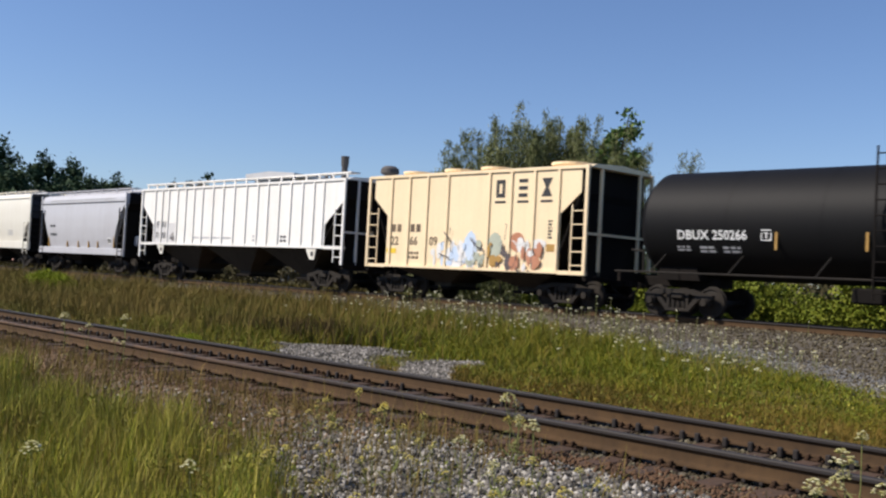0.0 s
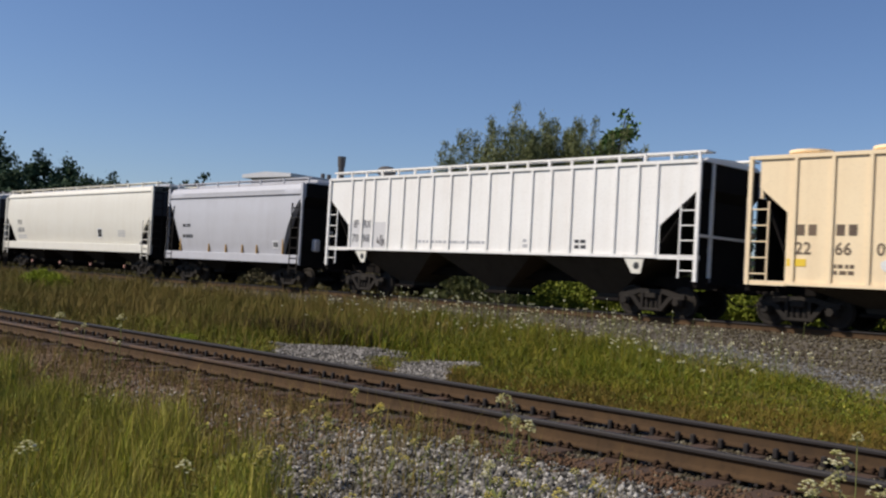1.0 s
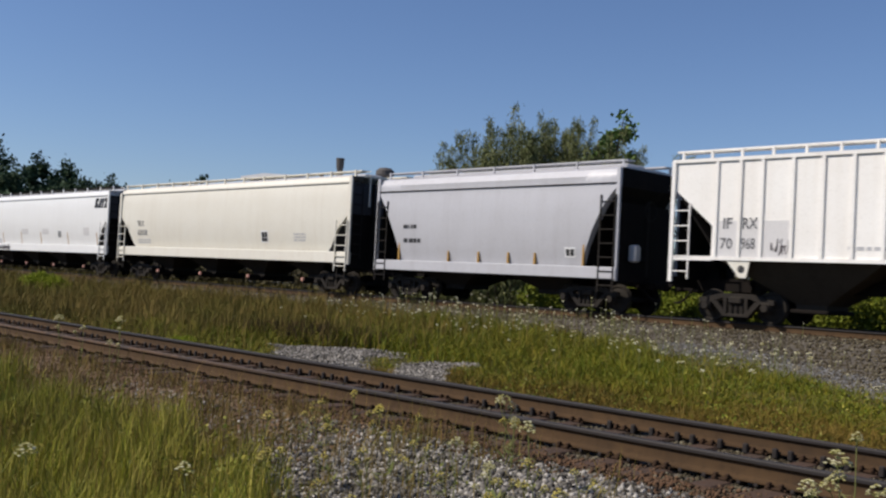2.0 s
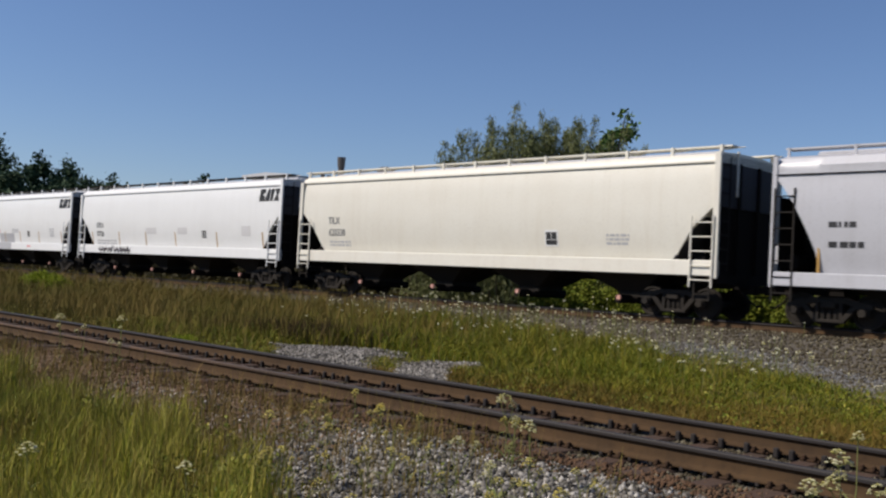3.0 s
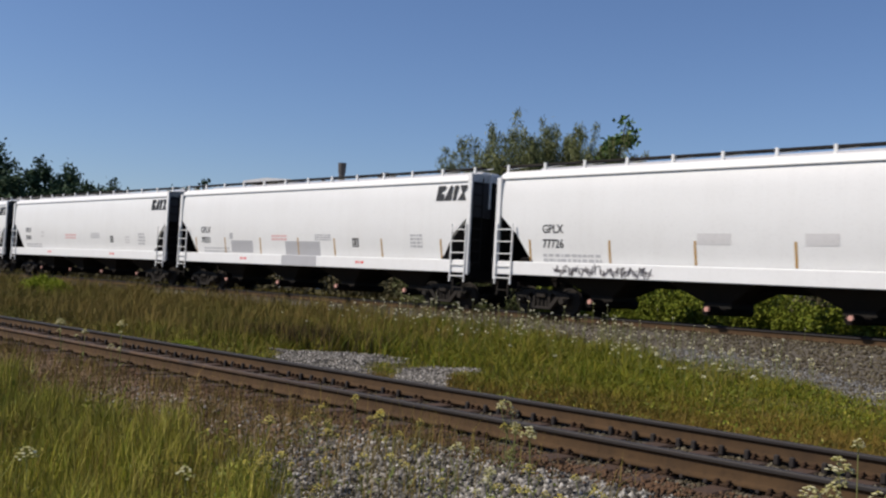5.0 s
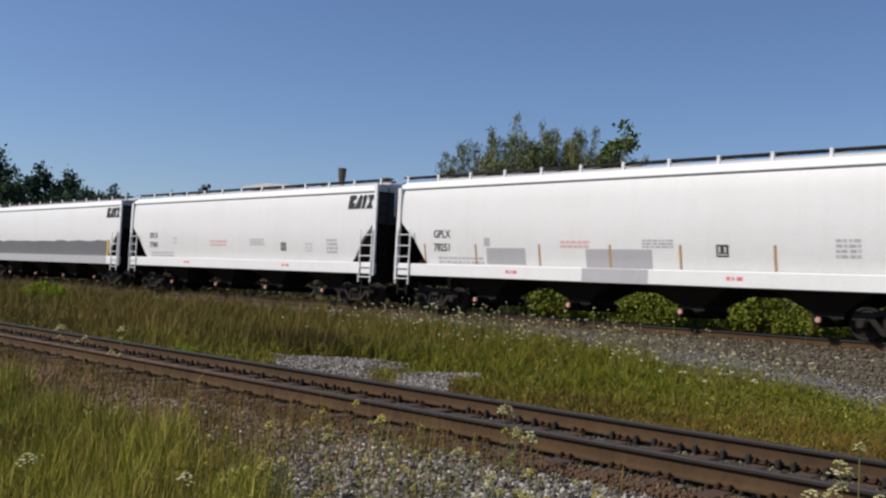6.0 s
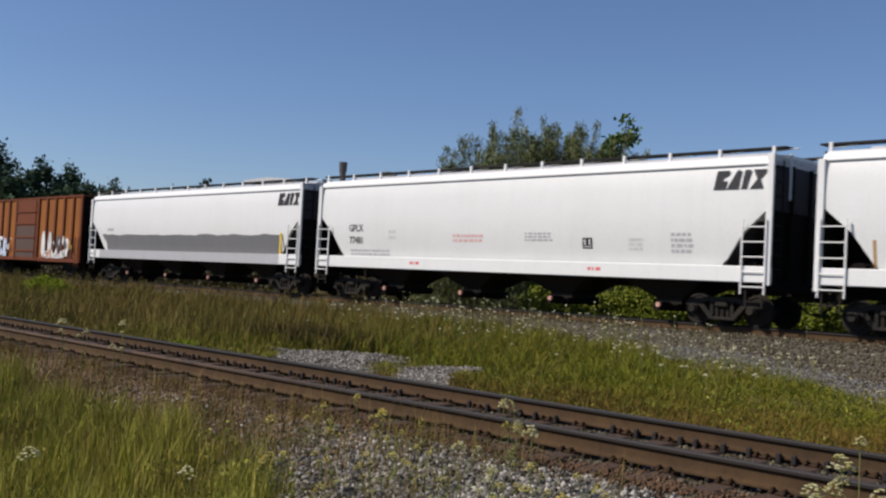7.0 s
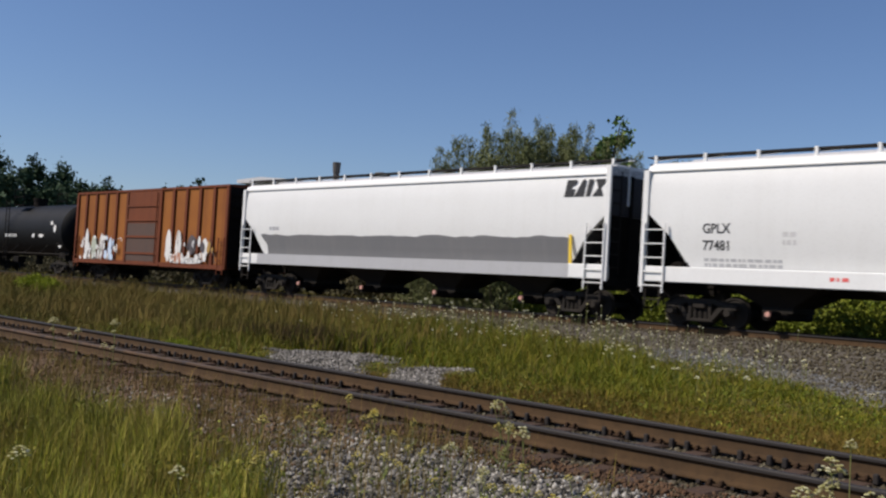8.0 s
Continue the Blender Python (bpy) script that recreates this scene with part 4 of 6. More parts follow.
            for k in range(len(ribs) + 1):
                x = -half + 0.2 + (2 * half - 0.4) * k / len(ribs)
                part("running_board_bracket", Build().box(x - 0.03, x + 0.03, *sorted((s * 1.36, s * 1.42)), top, top + 0.28), mat, car)
    for x, r in hatches or ():
        hatch = part("roof_hatch", Build().bar((x, 0, top + 0.1), (x, 0, top + 0.26), r, 20), roof_mat, car)
        part("hatch_lid", Build().bar((x, 0, top + 0.25), (x, 0, top + 0.32), r + 0.06, 20), roof_mat, hatch)
    running_gear(car, half, inboard)
    if extra:
        extra(car, half)
    return car


def tan_marks(car, half):
    y = -1.565
    # brand mark: three dark blocks, each over an underline
    for k, x in enumerate((1.49, 2.45, 3.42)):
        b = Build()
        if k == 0:
            for q in ((-0.19, -0.07, 3.48, 3.8), (0.07, 0.19, 3.48, 3.8), (-0.19, 0.19, 3.8, 3.92), (-0.19, 0.19, 3.36, 3.48)):
                b.box(q[0] + x, q[1] + x, y - 0.006, y, q[2], q[3])
        elif k == 1:
            for z in (3.36, 3.585, 3.81):
                b.box(x - 0.18, x + 0.18, y - 0.006, y, z, z + 0.11)
        else:
            b.slab([(x - 0.21, 3.36), (x + 0.21, 3.36), (x + 0.05, 3.64), (x - 0.05, 3.64)], y - 0.006, y)
            b.slab([(x - 0.05, 3.64), (x + 0.05, 3.64), (x + 0.21, 3.92), (x - 0.21, 3.92)], y - 0.006, y)
        b.box(x - 0.23, x + 0.23, y - 0.006, y, 3.18, 3.25)
        part("brand_mark", b, BLACK, car, "dark underlined brand shape")
    for x, n in ((-3.72, 2), (-2.72, 2)):
        b = Build()
        for k in range(n):
            b.box(x + 0.3 * k, x + 0.3 * k + 0.2, y - 0.006, y, 2.26, 2.52)
        part("mark_bar", b, FADED_DARK, car, "faded brown reporting mark")
    for text, x in (("22", -3.75), ("66", -2.75), ("09", -1.75)):
        letters(text, 0.42, FADED_DARK, car, x, y, 1.8, label="faded brown car number")
    part("stencil", Build().box(-3.95, -3.45, y - 0.006, y, 1.5, 1.68), YELLOW, car, "yellow painted rectangle")
    bars_of_text(car, FADED_DARK, -2.5, 1.45, 0.5, 0.3, lambda z: y, 2, 31)
    bars_of_text(car, BLACK, 3.62, 2.35, 0.16, 0.6, lambda z: y, 6, 32)
    graffiti(car, y, 0.9, 1.5, 4.9, 0.95, 3, 46, [SPRAY_WHITE, PALE_BLUE, SPRAY_WHITE, PALE_BLUE, SPRAY_GREEN, OCHRE, SPRAY_DARK, SPRAY_BROWN, SPRAY_WHITE, SPRAY_BROWN], 1.02,
             [(0.25, 1.62, 0.62, 1.2, PALE_BLUE), (-0.5, 1.4, 1.2, 0.7, SPRAY_WHITE), (1.35, 1.85, 0.6, 0.8, SPRAY_GREEN), (2.3, 1.95, 0.6, 0.6, SPRAY_BROWN), (2.95, 1.5, 0.5, 0.7, SPRAY_BROWN), (3.2, 1.9, 0.6, 0.3, SPRAY_WHITE)])
    part("stencil", Build().box(3.5, 3.95, y - 0.006, y, 1.68, 1.9), OCHRE, car, "ochre painted rectangle")


FADED_DARK = paint("faded_brown_marking", (0.1, 0.066, 0.04), (0.3, 0.2, 0.11), 0.6, 0.6, 0.4)


def white_marks(car, half):
    y = -1.565
    letters("IF", 0.4, DARK_GREY, car, -half + 1.56, y - 0.008, 2.42, label="faded grey reporting mark")
    letters("RX", 0.4, DARK_GREY, car, -half + 2.12, y - 0.008, 2.42, label="faded grey reporting mark", stretch=0.82)
    letters("70", 0.4, DARK_GREY, car, -half + 1.5, y - 0.008, 1.9, label="faded grey car number", stretch=0.92)
    letters("968", 0.4, DARK_GREY, car, -half + 2.11, y - 0.008, 1.9, label="faded grey car number", stretch=0.66)
    b = Build()
    r = random.Random(77)
    for k in range(10):
        x = -half + 2.95 + 0.05 * k
        b.bar((x, y - 0.01, 1.85 + r.uniform(-0.1, 0.05)), (x + r.uniform(-0.08, 0.12), y - 0.01, 2.0 + r.uniform(-0.05, 0.2)), 0.014, 4)
    part("scrawl", b, SPRAY_DARK, car, "small dark scrawl")
    part("paint_patch", Build().box(-half + 1.45, -half + 3.5, y - 0.004, y, 1.7, 2.62), FADED_TAN, car, "pale grey repainted panel")
    bars_of_text(car, BLACK, 4.1, 1.95, 0.42, 0.32, lambda z: y, 2, 33)
    bars_of_text(car, FADED, 2.0, 1.95, 0.3, 0.32, lambda z: y, 2, 34)
    bars_of_text(car, FADED, -half + 6.6, 1.95, 3.4, 0.14, lambda z: y, 1, 35)
    for sx in (-1, 1):
        x = sx * (half - 2.05)
        b = Build().slab([(x - 0.34, 1.6), (x + 0.34, 1.6), (x + 0.24, 1.16), (x - 0.05 * sx, 1.16)], -1.58, -1.54)
        jack = part("jacking_pad", b, CREAM, car, "grimy cream gusset plate")
        part("jacking_hole", Build().bar((x + 0.1, -1.586, 1.38), (x + 0.1, -1.57, 1.38), 0.1, 10), BLACK, jack)


def tank_car(u0, u1, label, marks):
    """Black tank car with domed ends, a handrail and a platform round the manway."""
    half = (u1 - u0) / 2
    car = start_car("tank_car", (u0 + u1) / 2, label)
    r, zc, n, e = 1.5, 2.56, 40, half - 0.75
    prof = [(-e - 0.45, 0.05), (-e - 0.42, 0.55), (-e - 0.3, 1.0), (-e - 0.12, 1.34), (-e + 0.1, r)] + [(x, r) for x in np.linspace(-e + 1, e - 1, 9)] + [(e - 0.1, r), (e + 0.12, 1.34), (e + 0.3, 1.0), (e + 0.42, 0.55), (e + 0.45, 0.05)]
    part("tank", Build().rings([[(x, a * math.cos(2 * math.pi * k / n), zc + a * math.sin(2 * math.pi * k / n)) for k in range(n)] for x, a in prof]), TANK_BLACK, car, smooth=35)
    for x in (-e + 2.6, -e + 5.2, e - 5.2, e - 2.6):
        part("weld_band", Build().rings([[(xx, (r + 0.006) * math.cos(2 * math.pi * k / n), zc + (r + 0.006) * math.sin(2 * math.pi * k / n)) for k in range(n)] for xx in (x - 0.03, x + 0.03)], cap=False), TANK_BLACK, car, smooth=35)
    for s in (-1, 1):
        b = Build().bar((-half, s * 1.62, 1.18), (half, s * 1.62, 1.18), 0.028)
        for x in np.linspace(-half + 1.2, half - 1.2, 7):
            b.bar((x, s * 1.62, 1.18), (x + 0.2, s * 1.2, 1.7), 0.022)
        part("handrail", b, TRUCK, car, "grey tubular handrail")
        for q in (-1, 1):
            b = Build()
            b.bar((q * (half - 0.95), s * 1.6, 1.18), (q * (half - 0.95), s * 1.62, 1.75), 0.03)
            b.bar((q * (half - 0.95), s * 1.62, 1.75), (q * (half - 0.55), s * 1.62, 1.78), 0.03)
            part("grab_iron", b, TRUCK, car)
        part("ladder", ladder(Build(), -0.95, -0.45, s * 1.66, 0.7, 4.3, 10), UNDER, car)
        b = Build().box(-0.7, 0.7, *sorted((s * 0.65, s * 1.3)), 4.0, 4.04)
        for x in (-0.7, 0.7):
            b.bar((x, s * 1.3, 4.0), (x, s * 1.3, 4.95), 0.025)
        for z in (4.5, 4.95):
            b.bar((-0.7, s * 1.3, z), (0.7, s * 1.3, z), 0.022)
        part("platform", b, UNDER, car)
    manway = part("manway", Build().bar((0, 0, 4.0), (0, 0, 4.4), 0.4, 16), UNDER, car)
    part("lid", Build().bar((0, 0, 4.4), (0, 0, 4.52), 0.44, 16), UNDER, manway)
    for s in (-1, 1):
        b = Build().soft_box(*sorted((s * (half - 2.6), s * half)), -0.35, 0.35, 0.8, 1.1, 0.03)
        b.slab([(s * (half - 2.3), 1.0), (s * (half - 0.9), 1.0), (s * (half - 1.1), 1.6), (s * (half - 2.1), 1.6)], -0.9, 0.9)
        b.box(*sorted((s * (half - 0.1), s * half)), -1.5, 1.5, 0.9, 1.15)
        part("end_sill", b, UNDER, car)
    b = Build().bar((0.4, 0, 1.1), (0.4, 0, 0.55), 0.2, 10)
    part("brake_box", Build().soft_box(-1.9, -1.1, -0.7, -0.2, 0.6, 1.0, 0.05), UNDER, car)
    part("bottom_valve", b, UNDER, car)
    running_gear(car, half, 1.75)
    marks(car, half)


def tank_y(z):
    return -math.sqrt(1.5 ** 2 - (z - 2.56) ** 2) - 0.004


def lead_tank_marks(car, half):
    x = -half + 1.75
    letters("DBUX", 0.355, WHITE, car, x + 0.14, tank_y(2.1) - 0.012, 2.1, label="white reporting mark", tilt=11)
    letters("250266", 0.355, WHITE, car, x + 1.22, tank_y(2.1) - 0.012, 2.1, label="white car number", stretch=0.95, tilt=11)
    bars_of_text(car, FADED, x + 0.3, 1.86, 0.4, 0.16, lambda z: tank_y(z), 2, 51)
    bars_of_text(car, FADED, x + 1.05, 1.84, 0.5, 0.2, lambda z: tank_y(z), 2, 52)
    bars_of_text(car, FADED, x + 1.75, 1.84, 0.5, 0.2, lambda z: tank_y(z), 2, 53)
    b = Build()
    for dx, dz, w, h in ((0, 0.125, 0.28, 0.024), (0, -0.125, 0.28, 0.024), (-0.128, 0, 0.024, 0.27), (0.128, 0, 0.024, 0.27), (0, 0.05, 0.12, 0.025), (0, -0.02, 0.035, 0.12)):
        b.box(x + 2.77 + dx - w / 2, x + 2.77 + dx + w / 2, tank_y(2.22 + dz) - 0.006, tank_y(2.22 + dz), 2.22 + dz - h / 2, 2.22 + dz + h / 2)
    part("stencil", b, WHITE, car, "white boxed stencil")
    for xx in (3.05, 5.35):
        part("reflector", Build().slab([(x + xx - 0.03, 1.85), (x + xx + 0.03, 1.85), (x + xx + 0.03, 2.3), (x + xx - 0.03, 2.3)], tank_y(2.08) - 0.02, tank_y(2.3) + 0.0), OCHRE, car, "ochre reflector strip")


def rear_tank_marks(car, half):
    for k, (x, z, w, h) in enumerate(((half - 2.1, 2.9, 0.3, 0.25), (half - 1.6, 2.6, 0.3, 0.4), (half - 4.6, 2.2, 0.35, 0.25), (half - 3.5, 2.2, 0.6, 0.22), (half - 1.5, 1.65, 0.4, 0.22))):
        part("paint_splash", blob(x, z, w, h, tank_y(z) - 0.01, 90 + k), SPRAY_WHITE, car, "white paint splash")
    bars_of_text(car, WHITE, half - 8.0, 2.2, 1.8, 0.3, lambda z: tank_y(z), 1, 54)


def boxcar(u0, u1):
    half = (u1 - u0) / 2
    car = start_car("boxcar", (u0 + u1) / 2, "rusty brown ribbed boxcar with sprayed graffiti")
    y, z0, z1 = 1.5, 0.88, 4.5
    part("body", Build().box(-half + 0.05, half - 0.05, -y, y, z0, z1 - 0.08), ORANGE_RUST, car)
    roof = [(-y - 0.06, z1 - 0.1), (-y - 0.06, z1), (0, z1 + 0.12), (y + 0.06, z1), (y + 0.06, z1 - 0.1)]
    part("roof", Build().rings([[(x, a, b) for a, b in roof] for x in (-half, half)]), RUST_RED, car)
    d0, d1 = -1.75, 1.6
    for s in (-1, 1):
        for lo, hi in ((-half, d0), (d1, half)):
            n = 5
            for k in range(n + 1):
                x = lo + (hi - lo) * k / n
                x = min(max(x, -half + 0.1), half - 0.1)
                part("rib", Build().slab([(x - 0.1, z0), (x + 0.1, z0), (x + 0.1, z1 - 0.12), (x - 0.1, z1 - 0.12)], *sorted((s * y, s * (y + 0.09)))), RUST_RED, car)
            part("side_sill", Build().box(lo, hi, *sorted((s * (y - 0.02), s * (y + 0.1))), z0 - 0.06, z0 + 0.14), RUST_RED, car)
        b = Build().box(d0, d1, *sorted((s * (y - 0.02), s * (y + 0.05))), z0 + 0.05, z1 - 0.12)
        door = part("door", b, DOOR_BROWN, car, "dull brown sliding door")
        for z in (1.4, 2.2, 3.0, 3.7):
            part("door_rib", Build().box(d0 + 0.05, d1 - 0.05, *sorted((s * (y + 0.05), s * (y + 0.1))), z - 0.05, z + 0.05), DOOR_BROWN, door)
        part("door_rod", Build().bar((d1 - 0.3, s * (y + 0.11), z0 + 0.1), (d1 - 0.3, s * (y + 0.11), z1 - 0.2), 0.025), DOOR_BROWN, door)
        part("paint_patch", Build().box(d0 + 0.04, d1 - 0.45, *sorted((s * (y + 0.05), s * (y + 0.056))), z0 + 0.15, 2.85), DOOR_PATCH, door, "dark overpainted lower panel")
        part("door_track", Build().box(d0 - 1.5, d1 + 0.2, *sorted((s * y, s * (y + 0.14))), z0 - 0.04, z0 + 0.04), RUST_RED, car)
        for sx in (-1, 1):
            part("ladder", ladder(Build(), sx * (half - 0.15), sx * (half - 0.6), s * (y + 0.1), 0.6, 2.2, 4), RUST_RED, car)
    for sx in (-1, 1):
        # Ends get a black tone as their shade; the sides stay rust brown.
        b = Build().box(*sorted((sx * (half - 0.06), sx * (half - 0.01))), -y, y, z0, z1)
        wall = part("end_wall", b, UNDER, car, "corrugated end wall coloured dark for shade")
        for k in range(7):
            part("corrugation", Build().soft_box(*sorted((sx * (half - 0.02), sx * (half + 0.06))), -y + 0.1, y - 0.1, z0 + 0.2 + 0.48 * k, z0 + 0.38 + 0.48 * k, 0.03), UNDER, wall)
    part("underframe", Build().box(-half + 0.4, half - 0.4, -0.35, 0.35, 0.62, 0.9), UNDER, car)
    yy = -y - 0.094
    graffiti(car, yy, -half + 2.9, 1.6, 4.2, 1.3, 9, 34, [SPRAY_WHITE, SPRAY_WHITE, SPRAY_GREEN, SPRAY_WHITE, PALE_BLUE, SPRAY_WHITE], 0.98,
             [(-half + 1.5, 1.75, 0.42, 1.5, SPRAY_WHITE), (-half + 2.35, 1.6, 0.6, 1.2, SPRAY_GREEN), (-half + 3.2, 1.65, 0.42, 1.3, SPRAY_WHITE), (-half + 4.2, 1.55, 0.45, 1.1, PALE_BLUE)])
    graffiti(car, yy, half - 3.0, 1.6, 4.2, 1.4, 19, 34, [SPRAY_WHITE, SPRAY_BROWN, SPRAY_WHITE, SPRAY_DARK, SPRAY_WHITE, OCHRE], 0.98,
             [(half - 4.9, 1.75, 0.5, 1.5, SPRAY_WHITE), (half - 4.0, 1.8, 0.5, 1.45, SPRAY_WHITE), (half - 2.8, 1.85, 0.75, 0.9, SPRAY_DARK), (half - 1.7, 1.7, 0.5, 0.9, SPRAY_WHITE), (half - 3.1, 1.15, 2.6, 0.28, SPRAY_WHITE)])
    running_gear(car, half, 2.2)


tank_car(-17.5, -0.9, "black tank car with white lettering and handrail", lead_tank_marks)
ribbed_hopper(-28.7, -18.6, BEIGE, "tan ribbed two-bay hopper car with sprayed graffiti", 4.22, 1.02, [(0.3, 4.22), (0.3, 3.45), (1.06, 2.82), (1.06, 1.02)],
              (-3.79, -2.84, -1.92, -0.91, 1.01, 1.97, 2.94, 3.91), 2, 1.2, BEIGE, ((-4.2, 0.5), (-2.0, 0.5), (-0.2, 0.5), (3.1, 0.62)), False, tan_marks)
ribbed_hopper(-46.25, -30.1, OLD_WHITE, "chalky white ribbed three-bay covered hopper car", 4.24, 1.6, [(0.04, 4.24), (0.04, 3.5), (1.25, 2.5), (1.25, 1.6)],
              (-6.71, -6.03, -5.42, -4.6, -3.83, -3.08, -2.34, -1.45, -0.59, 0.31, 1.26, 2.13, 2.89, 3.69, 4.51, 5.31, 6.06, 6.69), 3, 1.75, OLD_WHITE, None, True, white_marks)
grey_hopper(-58.65, -48.0)
pellet_hopper(-78.65, -60.1, CREAM, "cream four-bay covered hopper car with brown rust traces", extra=cream_marks)
pellet_hopper(-98.65, -79.9, WHITE, "white four-bay covered hopper car with scrawled sill", extra=car_first)
pellet_hopper(-118.65, -99.8, WHITE, "white four-bay covered hopper car with grey paint patches", extra=car_second)
pellet_hopper(-138.7, -119.8, WHITE, "clean white four-bay covered hopper car with black lettering", extra=car_third)
pellet_hopper(-158.75, -139.82, WHITE, "white four-bay covered hopper car with a grey overpainted band", extra=car_patched)
boxcar(-174.9, -159.95)
tank_car(-191.0, -176.1, "black tank car splashed with white paint", rear_tank_marks)


# ---- plants ----
RNG = np.random.default_rng(11)


def blade_mesh(name, x, y, h, w, lean, mat):
    """Bent grass blades that stand on the ground at x, y."""
    n = len(x)
    a, turn = RNG.uniform(0, 2 * np.pi, n), RNG.uniform(0, 2 * np.pi, n)
    z = ground_z(x, y) - 0.02
    dx, dy = np.cos(a) * lean * h, np.sin(a) * lean * h
    ux, uy = np.cos(turn) * w / 2, np.sin(turn) * w / 2
    v = np.empty((n, 5, 3))
    for i, (s, k, hh, q) in enumerate(((-1, 0, 0, 1), (1, 0, 0, 1), (-1, 0.3, 0.6, 0.7), (1, 0.3, 0.6, 0.7), (0, 1, 1, 0))):
        v[:, i] = np.stack([x + s * ux * q + dx * k, y + s * uy * q + dy * k, z + h * hh * (1 - 0.15 * lean * k)], -1)
    return soup(name, v, [(0, 1, 3, 2), (2, 3, 4)], mat)


def scatter(n, x0, x1, y0, y1, keep, near=None):
    """Random places; near: their density falls with the distance from x = 0 by this power."""
    u = RNG.uniform(0, 1, n)
    x = -np.exp(np.log(-x1) + u * (np.log(-x0) - np.log(-x1))) if near else RNG.uniform(x0, x1, n)
    y = RNG.uniform(y0, y1, n)
    m = RNG.uniform(0, 1, n) < keep(x, y)
    return x[m], y[m]


def near_meadow(x, y):
    w = 0.5 * wave(x, y, 1.3) + 0.3 * wave(x, y, 3.3, 1)
    edge = np.interp(-x, [2.2, 5.5, 6.5, 8.3, 10.4, 13.7, 20, 60], [2.8, 3.9, 4.4, 4.95, 5.1, 5.2, 5.4, 5.6])
    tufts = 0.3 + 0.7 * smooth_step(-0.35, 0.25, wave(x, y, 4.4, 2) + 0.5 * wave(x, y, 9.0, 5))
    return np.clip(1.0 - smooth_step(-0.6, 0.5, y + 0.6 * w - edge), 0, 1) * tufts


def mid_meadow(x, y):
    w = 0.4 * wave(x, y, 1.1, 3) + 0.25 * wave(x, y, 3.0, 4)
    g = smooth_step(9.7, 10.25, y + 0.35 * w) * (1 - smooth_step(-0.6, 0.5, y + 1.2 * w - grass_edge(x)))
    return np.clip(g * (1 - patch(x, y)), 0, 1)


def bare(x, y):
    """Low growth on the siding's side of the gravel patches."""
    return np.clip(2.6 * patch_field(x, y) * (1 - smooth_step(13.6, 14.6, y)), 0, 1)


def build_grass():
    x, y = scatter(260000, -62, -3.9, 1.1, 6.7, lambda a, b: near_meadow(a, b) * smooth_step(3.9, 4.6, -a + 0.4 * wave(a, b, 2.0)) * smooth_step(1.1, 1.7, b + 0.3 * wave(a, b, 2.3, 1)), True)
    h = RNG.uniform(0.15, 0.62, len(x)) * np.interp(y, [1.1, 6.1], [1.1, 0.78]) * (0.75 + 0.3 * wave(x, y, 1.4, 2) + 0.45 * wave(x, y, 4.4, 2))
    tagged(new("foreground_grass", blade_mesh("foreground_grass", x, y, h, RNG.uniform(0.0025, 0.0075, len(x)) * (1 + np.abs(x) / 25), RNG.uniform(0.03, 0.42, len(x)), GRASS_TALL)),
           "tall green and straw-coloured meadow grass", "grass", kind="stuff")
    x, y = scatter(60000, -48, -4.4, 1.5, 6.6, lambda a, b: (0.45 + 0.55 * near_meadow(a, b + 0.6)) * smooth_step(4.6, 7.5, -a + 0.6 * wave(a, b, 1.6)) * (0.35 + 0.65 * (wave(a, b, 1.8, 8) > -0.1)), True)
    h = RNG.uniform(0.2, 0.66, len(x)) * np.interp(y, [2.2, 6.2], [1.0, 0.7])
    tagged(new("dry_stalks", blade_mesh("dry_stalks", x, y, h, RNG.uniform(0.002, 0.005, len(x)) * (1 + np.abs(x) / 18), RNG.uniform(0.03, 0.4, len(x)), GRASS_DRY)),
           "thin dry brown stalks in the foreground meadow", "grass", kind="stuff")
    x, y = scatter(30000, -26, -3.3, 3.1, 6.5, lambda a, b: (0.12 + 0.88 * smooth_step(0.1, 0.6, wave(a, b, 2.2))) * (0.25 + 0.75 * smooth_step(-0.4, 1.2, 0.75 * (-a - 4.4) - (b - 3.5))))
    h = RNG.uniform(0.05, 0.34, len(x))
    tagged(new("weeds", blade_mesh("weeds", x, y, h, RNG.uniform(0.004, 0.012, len(x)), RNG.uniform(0.3, 1.0, len(x)), GRASS_DRY)),
           "sparse dry weeds on the gravel shoulder", "weeds", kind="stuff")
    def green_share(a, b):
        return smooth_step(-30, -19, a + 2.5 * wave(a, b, 0.5, 2)) * smooth_step(11.6, 13.6, b + 0.8 * wave(a, b, 0.9, 5) + np.where(a < -13, 3, 0))

    for name, n, share, mat, label in (("meadow_grass", 280000, lambda a, b: 1 - green_share(a, b), GRASS, "olive brown meadow grass between the two tracks"),
                                       ("green_grass", 230000, green_share, GRASS_BRIGHT, "bright yellow-green grass between the two tracks")):
        x, y = scatter(n, -130 if name == "meadow_grass" else -34, -1.2, 9.7, 22.2, lambda a, b: mid_meadow(a, b) * share(a, b), True)
        tall = np.interp(-x, [0, 8, 11, 15, 20, 60, 130], [0.32, 0.4, 0.7, 1.0, 1.1, 1.4, 1.5]) * np.interp(y, [9.6, 10.5, 12.3, 16], [0.3, 0.5, 1.0, 1.05]) * (1 - 0.75 * bare(x, y))
        h = RNG.uniform(0.18, 0.5, len(x)) * tall * (0.75 + 0.35 * wave(x, y, 0.8) + 0.25 * wave(x, y, 4.1, 3))
        tagged(new(name, blade_mesh(name, x, y, h, RNG.uniform(0.006, 0.013, len(x)) * (1 + np.abs(x) / 22), RNG.uniform(0.2, 1.4, len(x)), mat)), label, "grass", kind="stuff")
